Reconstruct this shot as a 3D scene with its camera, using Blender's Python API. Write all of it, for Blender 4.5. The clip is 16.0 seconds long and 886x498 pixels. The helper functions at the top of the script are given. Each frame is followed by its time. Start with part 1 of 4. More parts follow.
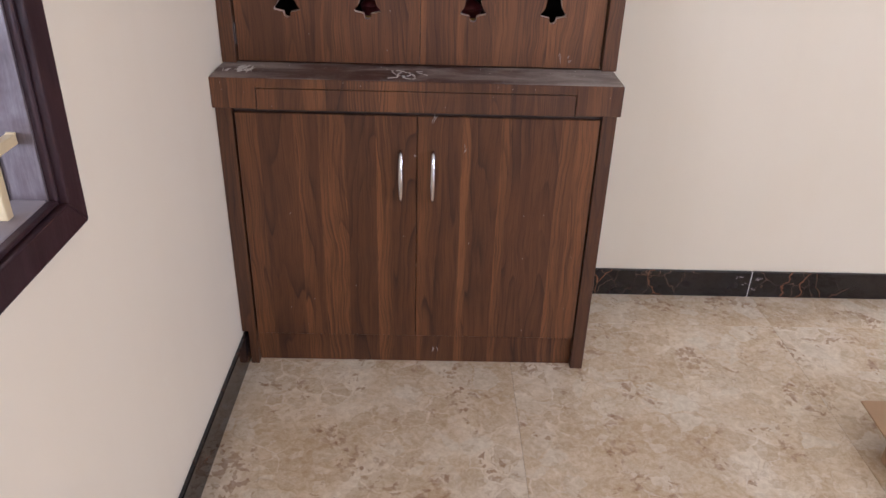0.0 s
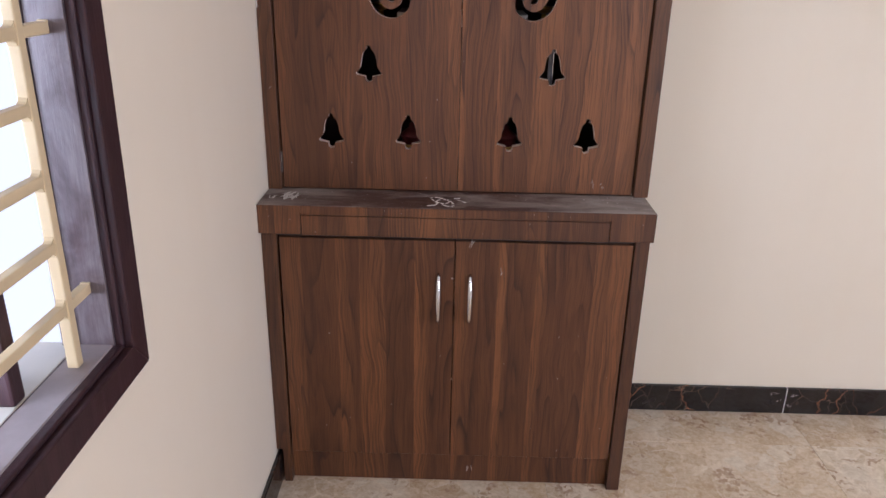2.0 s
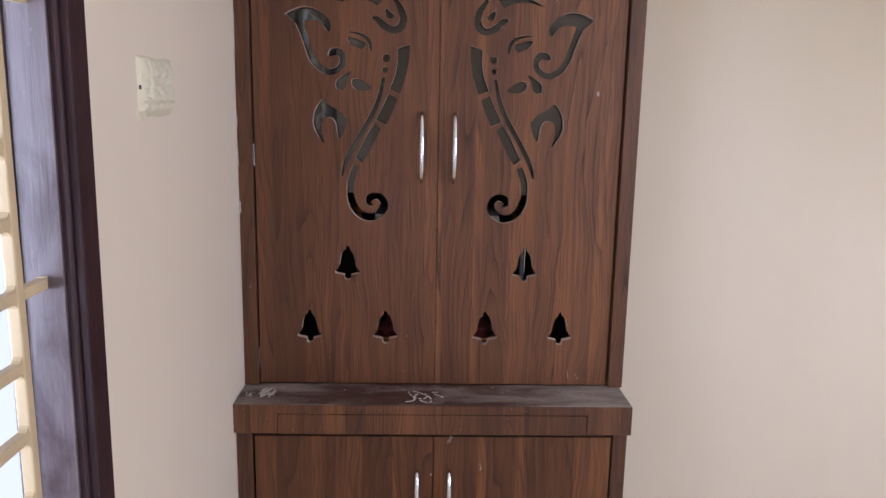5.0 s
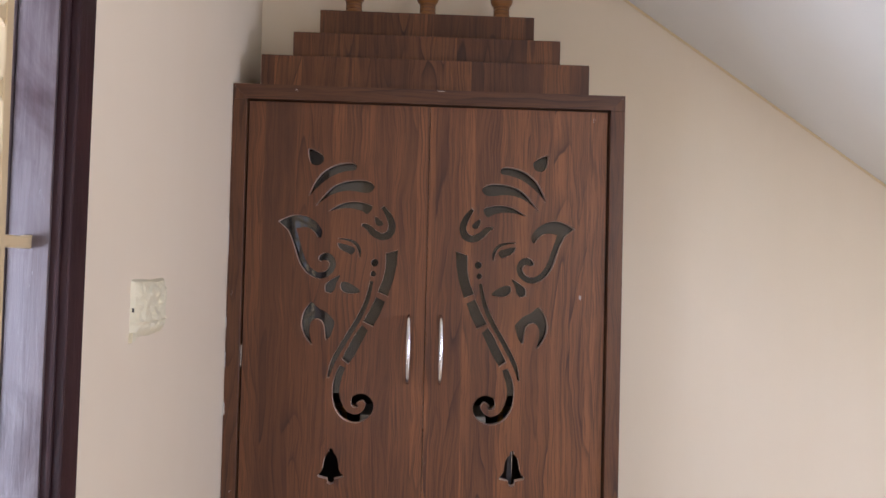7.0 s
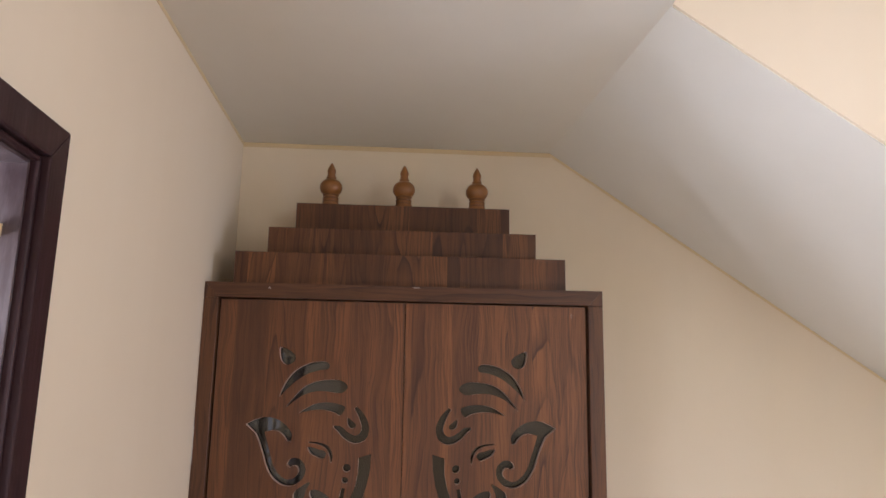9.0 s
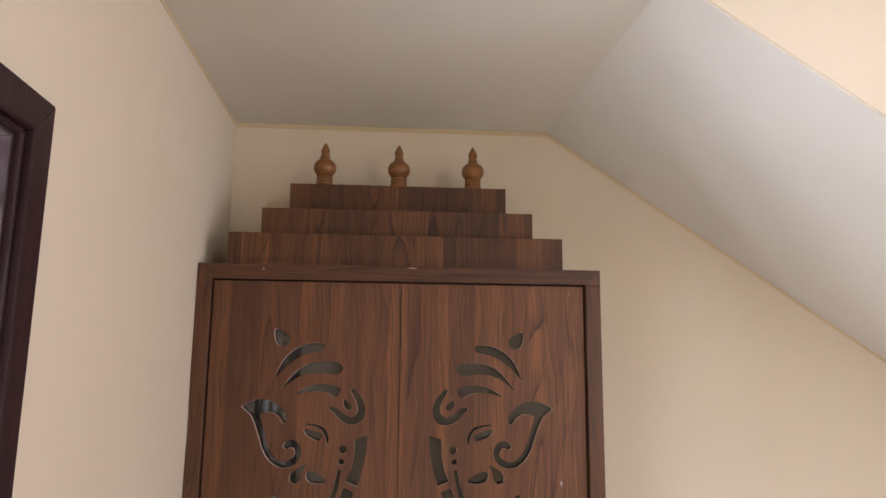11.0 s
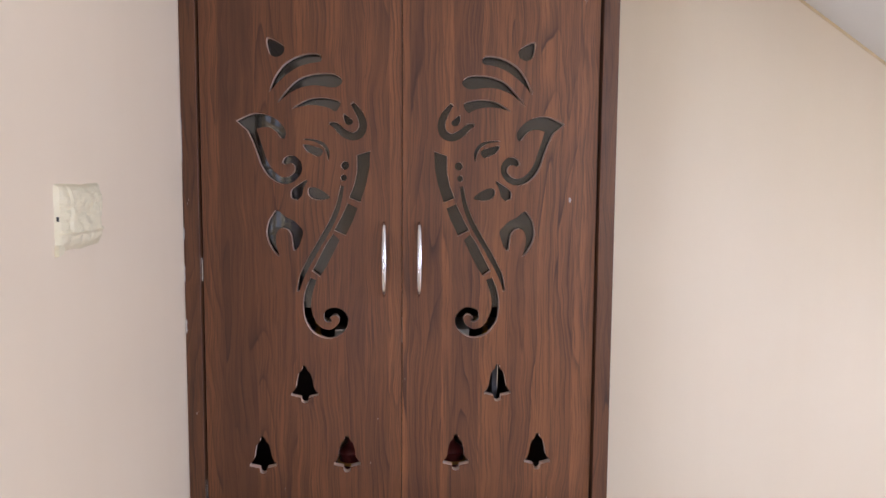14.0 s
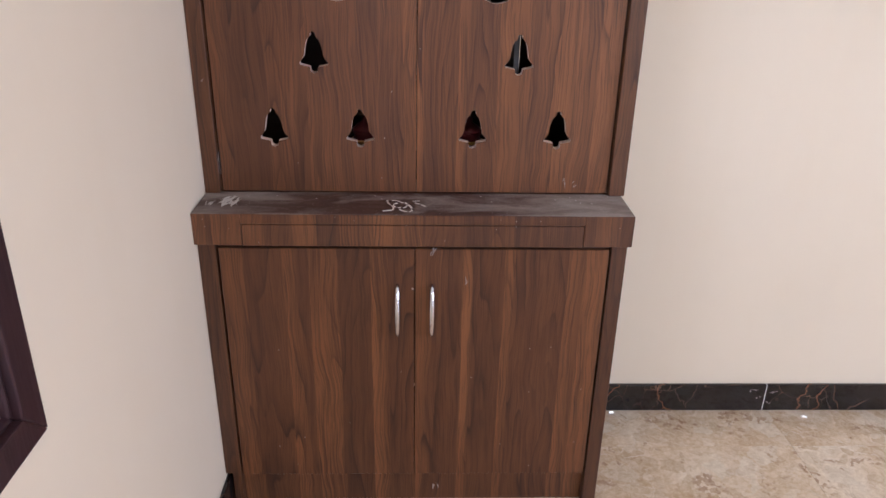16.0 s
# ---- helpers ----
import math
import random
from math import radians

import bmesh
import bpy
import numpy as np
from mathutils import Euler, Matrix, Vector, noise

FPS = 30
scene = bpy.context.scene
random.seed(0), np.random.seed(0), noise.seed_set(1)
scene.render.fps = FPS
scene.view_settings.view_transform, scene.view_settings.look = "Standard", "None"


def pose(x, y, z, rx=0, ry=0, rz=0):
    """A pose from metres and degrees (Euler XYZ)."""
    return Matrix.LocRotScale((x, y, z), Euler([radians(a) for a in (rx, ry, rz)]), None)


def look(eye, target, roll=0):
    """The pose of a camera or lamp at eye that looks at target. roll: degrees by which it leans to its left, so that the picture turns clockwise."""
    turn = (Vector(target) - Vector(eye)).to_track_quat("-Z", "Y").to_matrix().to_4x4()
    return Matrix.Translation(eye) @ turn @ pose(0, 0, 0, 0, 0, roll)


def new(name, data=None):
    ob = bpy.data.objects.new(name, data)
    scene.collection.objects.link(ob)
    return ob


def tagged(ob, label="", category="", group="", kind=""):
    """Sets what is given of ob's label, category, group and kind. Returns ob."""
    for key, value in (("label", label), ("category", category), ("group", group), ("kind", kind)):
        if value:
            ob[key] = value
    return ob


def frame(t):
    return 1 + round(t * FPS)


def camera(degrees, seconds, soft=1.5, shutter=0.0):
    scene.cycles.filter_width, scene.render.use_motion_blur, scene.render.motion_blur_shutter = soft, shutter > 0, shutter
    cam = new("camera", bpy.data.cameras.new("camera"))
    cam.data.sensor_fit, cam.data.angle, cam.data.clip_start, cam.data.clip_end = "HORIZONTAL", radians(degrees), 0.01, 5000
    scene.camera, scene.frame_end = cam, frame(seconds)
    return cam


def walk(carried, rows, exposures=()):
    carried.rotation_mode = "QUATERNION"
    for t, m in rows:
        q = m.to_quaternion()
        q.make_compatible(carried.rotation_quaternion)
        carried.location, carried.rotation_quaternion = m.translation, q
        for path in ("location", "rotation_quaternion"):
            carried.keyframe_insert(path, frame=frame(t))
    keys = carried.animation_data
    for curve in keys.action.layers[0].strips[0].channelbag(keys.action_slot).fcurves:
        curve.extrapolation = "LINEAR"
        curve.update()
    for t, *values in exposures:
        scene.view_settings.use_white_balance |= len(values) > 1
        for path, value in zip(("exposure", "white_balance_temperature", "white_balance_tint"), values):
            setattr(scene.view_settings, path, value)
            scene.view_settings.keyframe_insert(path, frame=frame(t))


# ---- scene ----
cam = camera(61.0, 16.0)
PATH = [
    (0, (0.032, -1.747, 1.248), (0.066, 0.011, 0.294), 1.7),
    (0.5, (0.028, -1.751, 1.282), (0.043, 0.033, 0.379), 1.5),
    (1, (0.015, -1.754, 1.304), (0.013, 0.057, 0.457), 1.4),
    (1.5, (0.001, -1.753, 1.321), (-0.014, 0.084, 0.53), 1.3),
    (2, (-0.013, -1.747, 1.33), (-0.034, 0.112, 0.591), 1.2),
    (2.5, (-0.019, -1.739, 1.341), (-0.039, 0.138, 0.652), 1.0),
    (3, (-0.021, -1.734, 1.362), (-0.034, 0.164, 0.731), 0.8),
    (5.5, (-0.039, -1.75, 1.477), (0.031, 0.227, 1.185), 1.3),
    (6, (-0.039, -1.757, 1.494), (0.034, 0.233, 1.304), 1.5),
    (6.5, (-0.04, -1.756, 1.515), (0.036, 0.241, 1.443), 1.5),
    (7, (-0.035, -1.755, 1.549), (0.046, 0.242, 1.6), 1.4),
    (7.5, (-0.041, -1.744, 1.59), (0.059, 0.245, 1.773), 1.3),
    (8, (-0.04, -1.728, 1.678), (0.079, 0.247, 1.969), 1.3),
    (8.5, (-0.023, -1.732, 1.716), (0.094, 0.227, 2.102), 1.1),
    (11, (-0.02, -1.709, 1.704), (0.11, 0.256, 2.055), 0.6),
    (11.5, (-0.017, -1.698, 1.667), (0.107, 0.275, 1.976), 0.6),
    (12, (-0.02, -1.683, 1.65), (0.105, 0.298, 1.896), 0.6),
    (12.5, (-0.017, -1.664, 1.623), (0.105, 0.326, 1.784), 0.6),
    (13, (-0.02, -1.646, 1.595), (0.105, 0.349, 1.65), 0.5),
    (13.5, (-0.019, -1.63, 1.56), (0.109, 0.365, 1.497), 0.5),
    (14, (-0.011, -1.61, 1.529), (0.11, 0.378, 1.346), 0.4),
    (14.5, (-0.006, -1.594, 1.499), (0.109, 0.377, 1.18), 0.4),
    (15, (-0.001, -1.578, 1.448), (0.099, 0.361, 0.969), 0.7),
    (15.5, (0.008, -1.568, 1.408), (0.08, 0.314, 0.736), 0.8),
    (16, (0.003, -1.56, 1.354), (0.07, 0.262, 0.532), 1.2),
]
TONES = [
    (0, -0.08, 5450, 13), (3, -0.15, 5450, 14), (5.5, -0.22, 5380, 14), (7, -0.18, 5580, 13), (8, -0.21, 5900, 13), (8.6, -0.30, 6050, 13),
    (11, -0.24, 6150, 13), (12.5, -0.09, 6150, 12), (13.5, 0.03, 5680, 13), (14.5, 0.05, 5430, 14), (16, 0.07, 5430, 14),
]
walk(cam, [(t, look(eye, target, roll)) for t, eye, target, roll in PATH], TONES)

# ---- light ----
world = bpy.data.worlds.new("world")
scene.world = world
world.use_nodes = True
sky = world.node_tree.nodes.new("ShaderNodeTexSky")
sky.sky_type, sky.sun_disc, sky.sun_elevation, sky.sun_rotation = "NISHITA", False, radians(48), radians(200)
world.node_tree.links.new(sky.outputs[0], world.node_tree.nodes["Background"].inputs[0])
world.node_tree.nodes["Background"].inputs[1].default_value = 0.15


def area(name, m, wide, high, watts, colour):
    data = bpy.data.lights.new(name, "AREA")
    data.shape, data.size, data.size_y, data.energy, data.color = "RECTANGLE", wide, high, watts, colour
    ob = new(name, data)
    ob.matrix_world = m
    return ob


# room limits: west, east, south, north, ceiling, landing underside
WEST, EAST, SOUTH, NORTH, HIGH, LANDING = -0.458, 4.6, -5.0, 0.286, 2.95, 2.398
FOLD, SLOPE, STAIR_FRONT = 0.397, 0.664, -0.540
area("daylight_window", look((-0.80, -1.52, 1.20), (0.9, -1.36, 2.05)), 0.80, 1.20, 30, (0.87, 0.925, 1.02))
area("daylight_from_yard", look((-3.0, -2.3, 1.00), (0.7, -0.5, 2.1)), 0.7, 0.9, 215, (0.93, 0.95, 1.03))
area("daylight_balcony", look((2.70, SOUTH - 0.12, 1.70), (2.70, 0, 1.70)), 1.4, 1.7, 50, (1.0, 0.97, 0.91))
area("daylight_side", look((EAST + 0.12, -2.9, 1.2), (0, -2.9, 1.2)), 1.8, 1.7, 106, (0.90, 0.92, 1.08))

# ---- materials ----


class Nodes:
    """A node material: call it with a node type to add a node, link inputs by name."""

    def __init__(self, name):
        self.m = bpy.data.materials.new(name)
        self.m.use_nodes = True
        self.t = self.m.node_tree
        self.p = self.t.nodes["Principled BSDF"]

    def put(self, socket, value):
        if isinstance(value, bpy.types.NodeSocket):
            self.t.links.new(value, socket)
        elif isinstance(value, tuple) and len(value) == 3 and socket.type == "RGBA":
            socket.default_value = (*value, 1)
        else:
            socket.default_value = value

    def __call__(self, kind, out=0, props=(), **inputs):
        n = self.t.nodes.new("ShaderNode" + kind)
        for key, value in dict(props).items():
            setattr(n, key, value)
        for key, value in inputs.items():
            self.put(n.inputs[int(key[1:]) if key[0] == "i" and key[1:].isdigit() else key.replace("_", " ")], value)
        return n.outputs[out]

    def math(self, op, a, b=0.0, c=0.0):
        return self("Math", props={"operation": op}, i0=a, i1=b, i2=c)

    def mix(self, fac, a, b, how="MIX"):
        n = self.t.nodes.new("ShaderNodeMix")
        n.data_type, n.blend_type = "RGBA", how
        self.put(n.inputs[0], fac), self.put(n.inputs[6], a), self.put(n.inputs[7], b)
        return n.outputs[2]

    def ramp(self, fac, *stops):
        n = self.t.nodes.new("ShaderNodeValToRGB")
        while len(n.color_ramp.elements) < len(stops):
            n.color_ramp.elements.new(0.5)
        for e, (at, col) in zip(n.color_ramp.elements, stops):
            e.position, e.color = at, (*col, 1) if isinstance(col, tuple) else (col, col, col, 1)
        self.put(n.inputs[0], fac)
        return n.outputs[0]

    def steps(self, fac, stops, how="LINEAR"):
        """A grey ramp with many stops, given in rising order."""
        n = self.t.nodes.new("ShaderNodeValToRGB")
        ramp = n.color_ramp
        ramp.interpolation = how
        ramp.elements[0].position, ramp.elements[1].position = 0.0, 1.0
        for at, _ in stops[1:-1]:
            ramp.elements.new(min(max(at, 0.0), 1.0))
        for e, (at, value) in zip(ramp.elements, stops):
            e.position, e.color = min(max(at, 0.0), 1.0), (value, value, value, 1)
        self.put(n.inputs[0], fac)
        return n.outputs[0]

    def noise(self, vec, scale, detail=3.0, rough=0.5, warp=0.0):
        return self("TexNoise", Vector=vec, Scale=scale, Detail=detail, Roughness=rough, Distortion=warp)

    def place(self):
        return self("NewGeometry")

    def shift(self, vec, amount):
        n = self.t.nodes.new("ShaderNodeVectorMath")
        n.operation = "MULTIPLY"
        self.put(n.inputs[0], vec), self.put(n.inputs[1], amount)
        return n.outputs[0]

    def bump(self, height, strength, distance=0.002):
        self.put(self.p.inputs["Normal"], self("Bump", Strength=strength, Distance=distance, Height=height))

    def done(self, colour=None, rough=0.5, metal=0.0, spec=0.5, **more):
        if colour is not None:
            self.put(self.p.inputs["Base Color"], colour)
        self.put(self.p.inputs["Roughness"], rough)
        self.put(self.p.inputs["Metallic"], metal)
        self.put(self.p.inputs["Specular IOR Level"], spec)
        for key, value in more.items():
            self.put(self.p.inputs[key.replace("_", " ")], value)
        return self.m


def walnut(name, along="z", seed=0.0, strips=11.0, tone=1.0, film=0.025, bands=(), spec=0.34):
    """Dark walnut laminate: butted veneer strips, wavy growth lines and fine pores along one axis.
    bands: (start, tone at its start, tone at its end) of each strip over a pair of doors; otherwise strips fall by chance."""
    n = Nodes(name)
    x = n("SeparateXYZ", Vector=n.place())
    sx, sy, sz = (x.node.outputs[i] for i in range(3))
    if along == "z":
        u, v = n.math("ADD", sx, n.math("MULTIPLY", sy, 0.83)), sz
    else:
        u, v = n.math("ADD", sz, n.math("MULTIPLY", sy, 1.0)), sx
    u = n.math("ADD", u, seed)
    wob = n.math("MULTIPLY", n.math("SUBTRACT", n("TexNoise", props={"noise_dimensions": "1D"}, W=n.math("MULTIPLY", v, 1.7), Scale=1.0), 0.5), 0.007)
    if bands:
        a, b = -0.425, 0.425
        across = n("MapRange", Value=n.math("ADD", sx, wob), From_Min=a, From_Max=b)
        ends = [band[0] for band in bands[1:]] + [b]
        stops, kinds = [], []
        for k, ((start, v0, v1), end) in enumerate(zip(bands, ends)):
            stops += [((start - a) / (b - a) + 0.0012, v0), ((end - a) / (b - a) - 0.0012, v1)]
            kinds.append(((start - a) / (b - a), (k * 0.618 + seed) % 1.0))
        pick, turn = n.steps(across, stops), n.steps(across, kinds, "CONSTANT")
    else:
        cell = n("TexVoronoi", 1, props={"voronoi_dimensions": "1D"}, W=n.math("ADD", u, wob), Scale=strips, Randomness=1.0)
        r = n("SeparateColor", Color=cell)
        pick, turn = n.ramp(r.node.outputs[0], (0.1, 0.25), (0.9, 0.95)), r.node.outputs[1]

    def grain(w, a, b, c=0.0):
        return n("CombineXYZ", X=n.math("MULTIPLY", w, a), Y=n.math("MULTIPLY_ADD", turn, 23.0, c), Z=n.math("MULTIPLY", v, b))

    # the growth lines sway with the height, together in broad bends and each by a little
    sway = n.math("MULTIPLY", n.math("SUBTRACT", n.noise(grain(u, 7.0, 3.6), 1.0, 2.0), 0.5), 0.046)
    shiver = n.math("MULTIPLY", n.math("SUBTRACT", n.noise(grain(u, 28.0, 18.0), 1.0, 2.5), 0.5), 0.0060)
    bent = n.math("ADD", n.math("ADD", u, sway), shiver)
    figure = n.noise(grain(bent, 9.0, 0.60), 1.0, 1.5, 0.4, 0.1)
    ring = n.math("FRACT", n.math("MULTIPLY", n.math("MULTIPLY", figure, n.ramp(turn, (0.1, 0.55), (0.9, 1.0))), 30.0))
    fine = n.noise(grain(bent, 420.0, 7.0), 1.0, 4.0, 0.65)
    mid = n.noise(grain(bent, 85.0, 2.6, 5.0), 1.0, 4.0, 0.62, 0.3)
    broad = n.noise(grain(bent, 22.0, 1.5, 9.0), 1.0, 3.0, 0.55, 0.3)
    breaks = n.noise(grain(bent, 16.0, 3.2, 2.0), 1.0, 3.0, 0.6)
    k = tone
    base = n.ramp(pick, (0.0, (0.0520 * k, 0.0192 * k, 0.0088 * k)), (0.5, (0.1180 * k, 0.0448 * k, 0.0171 * k)), (1.0, (0.2200 * k, 0.0877 * k, 0.0306 * k)))
    base = n.mix(n.ramp(broad, (0.48, 0.0), (0.70, 0.50)), base, (0.0560 * k, 0.0205 * k, 0.0101 * k))
    base = n.mix(n.ramp(broad, (0.28, 0.28), (0.40, 0.0)), base, (0.2250 * k, 0.0886 * k, 0.0315 * k))
    line = n.math("MULTIPLY", n.ramp(ring, (0.0, 0.0), (0.45, 0.05), (0.84, 0.55), (0.95, 1.0), (1.0, 0.0)), n.ramp(breaks, (0.40, 0.0), (0.60, 0.92)))
    base = n.mix(line, base, (0.0300 * k, 0.0110 * k, 0.0063 * k))
    base = n.mix(n.ramp(mid, (0.50, 0.0), (0.68, 0.48)), base, (0.0480 * k, 0.0172 * k, 0.0086 * k))
    base = n.mix(n.ramp(fine, (0.49, 0.0), (0.60, 0.55)), base, (0.0400 * k, 0.0144 * k, 0.0072 * k))
    # pale veil: thin dust plus the doors' reflected haze, mixed into the colour
    dust_sheen = n.noise(n.place(), 3.0, 4.0, 0.6)
    base = n.mix(n.ramp(dust_sheen, (0.3, film * 0.6), (0.8, film * 1.3)), base, (0.42, 0.37, 0.34))
    n.bump(n.math("ADD", fine, n.math("MULTIPLY", mid, 0.5)), 0.12, 0.0006)
    return n.done(base, n.ramp(mid, (0.3, 0.38), (0.8, 0.50)), 0.0, spec)


def dusty_walnut():
    """The ledge's top: brown laminate under smeared grey dust."""
    n = Nodes("dusty_laminate")
    pos = n.place()
    x = n("SeparateXYZ", Vector=pos)
    ends = n.math("ABSOLUTE", n.math("ADD", x.node.outputs[0], 0.07))
    film = n.math("ADD", n.noise(n.shift(pos, (1.0, 3.0, 1.0)), 6.0, 4.0, 0.6, 0.6), n.math("MULTIPLY", ends, 0.62))
    fine = n.noise(pos, 160.0, 3.0, 0.7)
    film = n.math("ADD", film, n.math("MULTIPLY", n.noise(n.shift(pos, (1.0, 2.2, 1.0)), 38.0, 4.0, 0.7, 0.8), 0.16))
    film = n.math("ADD", film, n.math("MULTIPLY", fine, 0.16))
    col = n.mix(n.ramp(film, (0.68, 0.05), (0.80, 0.42), (1.05, 0.85)), (0.066, 0.026, 0.019), (0.41, 0.360, 0.325))
    specks = n("TexVoronoi", 0, Vector=pos, Scale=90.0)
    col = n.mix(n.ramp(specks, (0.05, 0.55), (0.12, 0.0)), col, (0.6, 0.57, 0.53))
    n.bump(fine, 0.2, 0.0006)
    return n.done(col, n.ramp(film, (0.5, 0.33), (0.9, 0.75)), 0.0, 0.4)


def paint(name, colour, stain, rough=0.55, mottle=0.5):
    """Rolled wall paint with a faint mottle and roller stipple."""
    n = Nodes(name)
    pos = n.place()
    big = n.noise(pos, 1.6, 4.0, 0.6)
    streak = n.noise(n.shift(pos, (9.0, 9.0, 0.8)), 1.0, 3.0, 0.6)
    col = n.mix(n.math("MULTIPLY", n.ramp(big, (0.35, 0.0), (0.75, 1.0)), mottle), colour, stain)
    col = n.mix(n.ramp(streak, (0.45, 0.0), (0.8, 0.22)), col, stain)
    dirt = n("TexVoronoi", 0, Vector=pos, Scale=5.0)
    col = n.mix(n.ramp(dirt, (0.008, 0.5), (0.014, 0.0)), col, (0.3, 0.25, 0.2))
    fine = n.noise(pos, 420.0, 2.0, 0.6)
    n.bump(n.math("ADD", n.math("MULTIPLY", fine, 0.4), n.noise(pos, 7.0, 3.0, 0.5)), 0.16, 0.003)
    return n.done(col, rough, 0.0, 0.3)


def breccia():
    """Polished beige breccia marble tile: clasts, pale seams and rusty chips; each tile its own cut."""
    n = Nodes("beige_breccia_tile")
    rnd = n("ObjectInfo", 5)
    pos = n("VectorMath", props={"operation": "ADD"}, i0=n.place(), i1=n("CombineXYZ", X=n.math("MULTIPLY", rnd, 37.0), Y=n.math("MULTIPLY", rnd, 91.0), Z=0.0))
    warp = n("TexNoise", 1, Vector=pos, Scale=11.0, Detail=2.0)
    wpos = n("VectorMath", props={"operation": "MULTIPLY_ADD"}, i0=warp, i1=(0.050, 0.050, 0.0), i2=pos)
    ragged = n("TexNoise", 1, Vector=pos, Scale=70.0, Detail=3.0)
    wpos = n("VectorMath", props={"operation": "MULTIPLY_ADD"}, i0=ragged, i1=(0.016, 0.016, 0.0), i2=wpos)
    clast = n("TexVoronoi", 1, Vector=wpos, Scale=15.0)
    edge = n("TexVoronoi", 0, props={"feature": "DISTANCE_TO_EDGE"}, Vector=wpos, Scale=15.0)
    small = n("TexVoronoi", 1, Vector=wpos, Scale=85.0)
    tone = n("SeparateColor", Color=clast)
    tiny = n("SeparateColor", Color=small)
    cloud = n.noise(pos, 4.2, 4.0, 0.55, 0.8)
    col = n.ramp(cloud, (0.32, (0.53, 0.378, 0.216)), (0.48, (0.66, 0.512, 0.340)), (0.64, (0.79, 0.675, 0.513)))
    patch = n.math("MULTIPLY", n.ramp(tone.node.outputs[0], (0.46, 0.0), (0.49, 0.62)), n.ramp(edge, (0.03, 0.0), (0.05, 1.0)))
    col = n.mix(patch, col, n.ramp(tone.node.outputs[1], (0.2, (0.49, 0.345, 0.195)), (0.55, (0.57, 0.44, 0.285)), (0.9, (0.74, 0.665, 0.53))))
    seam = n.math("MULTIPLY", n.ramp(edge, (0.0, 1.0), (0.040, 0.0)), n.ramp(n.noise(pos, 10.0, 4.0, 0.6), (0.54, 0.0), (0.62, 0.55)))
    col = n.mix(seam, col, (0.82, 0.74, 0.64))
    rim = n.math("MULTIPLY", n.ramp(edge, (0.030, 0.0), (0.045, 1.0), (0.060, 0.0)), n.ramp(n.noise(pos, 6.0, 4.0, 0.6), (0.50, 0.0), (0.60, 0.55)))
    col = n.mix(rim, col, (0.40, 0.255, 0.135))
    crumb = n("SeparateColor", Color=n("TexVoronoi", 1, Vector=wpos, Scale=44.0))
    col = n.mix(n.ramp(crumb.node.outputs[0], (0.74, 0.0), (0.76, 0.34)), col, n.ramp(crumb.node.outputs[1], (0.3, (0.45, 0.30, 0.165)), (0.8, (0.84, 0.76, 0.63))))
    chips = n.math("MULTIPLY", n.ramp(tiny.node.outputs[0], (0.62, 0.0), (0.65, 1.0)), n.ramp(n.noise(pos, 7.5, 5.0, 0.65, 0.6), (0.55, 0.0), (0.60, 0.88)))
    col = n.mix(chips, col, n.ramp(tiny.node.outputs[1], (0.0, (0.27, 0.130, 0.06)), (0.6, (0.36, 0.210, 0.110)), (1.0, (0.45, 0.30, 0.175))))
    col = n.mix(0.27, col, n.ramp(n.noise(pos, 60.0, 6.0, 0.75, 0.6), (0.38, (0.38, 0.26, 0.165)), (0.62, (0.90, 0.81, 0.69))))
    scuff = n.noise(n.place(), 9.0, 4.0, 0.65)
    return n.done(col, n.ramp(scuff, (0.35, 0.008), (0.8, 0.035)), 0.0, 0.5)


def black_marble():
    n = Nodes("black_marble_with_rust_veins")
    rnd = n("ObjectInfo", 5)
    pos = n("VectorMath", props={"operation": "ADD"}, i0=n.place(), i1=n("CombineXYZ", X=n.math("MULTIPLY", rnd, 17.0), Y=0.0, Z=n.math("MULTIPLY", rnd, 41.0)))
    warp = n("TexNoise", 1, Vector=pos, Scale=9.0, Detail=4.0)
    wpos = n("VectorMath", props={"operation": "MULTIPLY_ADD"}, i0=warp, i1=(0.13, 0.1, 0.09), i2=n.shift(pos, (1.0, 1.0, 0.62)))
    edge = n("TexVoronoi", 0, props={"feature": "DISTANCE_TO_EDGE"}, Vector=wpos, Scale=7.0)
    fine = n("TexVoronoi", 0, props={"feature": "DISTANCE_TO_EDGE"}, Vector=wpos, Scale=15.0)
    gate = n.noise(pos, 5.0, 3.0)
    col = n.ramp(n.noise(pos, 11.0, 4.0), (0.35, (0.008, 0.006, 0.007)), (0.75, (0.026, 0.018, 0.016)))
    col = n.mix(n.math("MULTIPLY", n.ramp(edge, (0.0, 1.0), (0.013, 0.0)), n.ramp(gate, (0.44, 0.0), (0.60, 0.85))), col, (0.30, 0.125, 0.055))
    col = n.mix(n.math("MULTIPLY", n.ramp(fine, (0.0, 1.0), (0.012, 0.0)), n.ramp(gate, (0.50, 0.0), (0.64, 0.6))), col, (0.34, 0.20, 0.12))
    return n.done(col, n.ramp(n.noise(pos, 30.0, 3.0), (0.3, 0.008), (0.8, 0.03)), 0.0, 0.5)


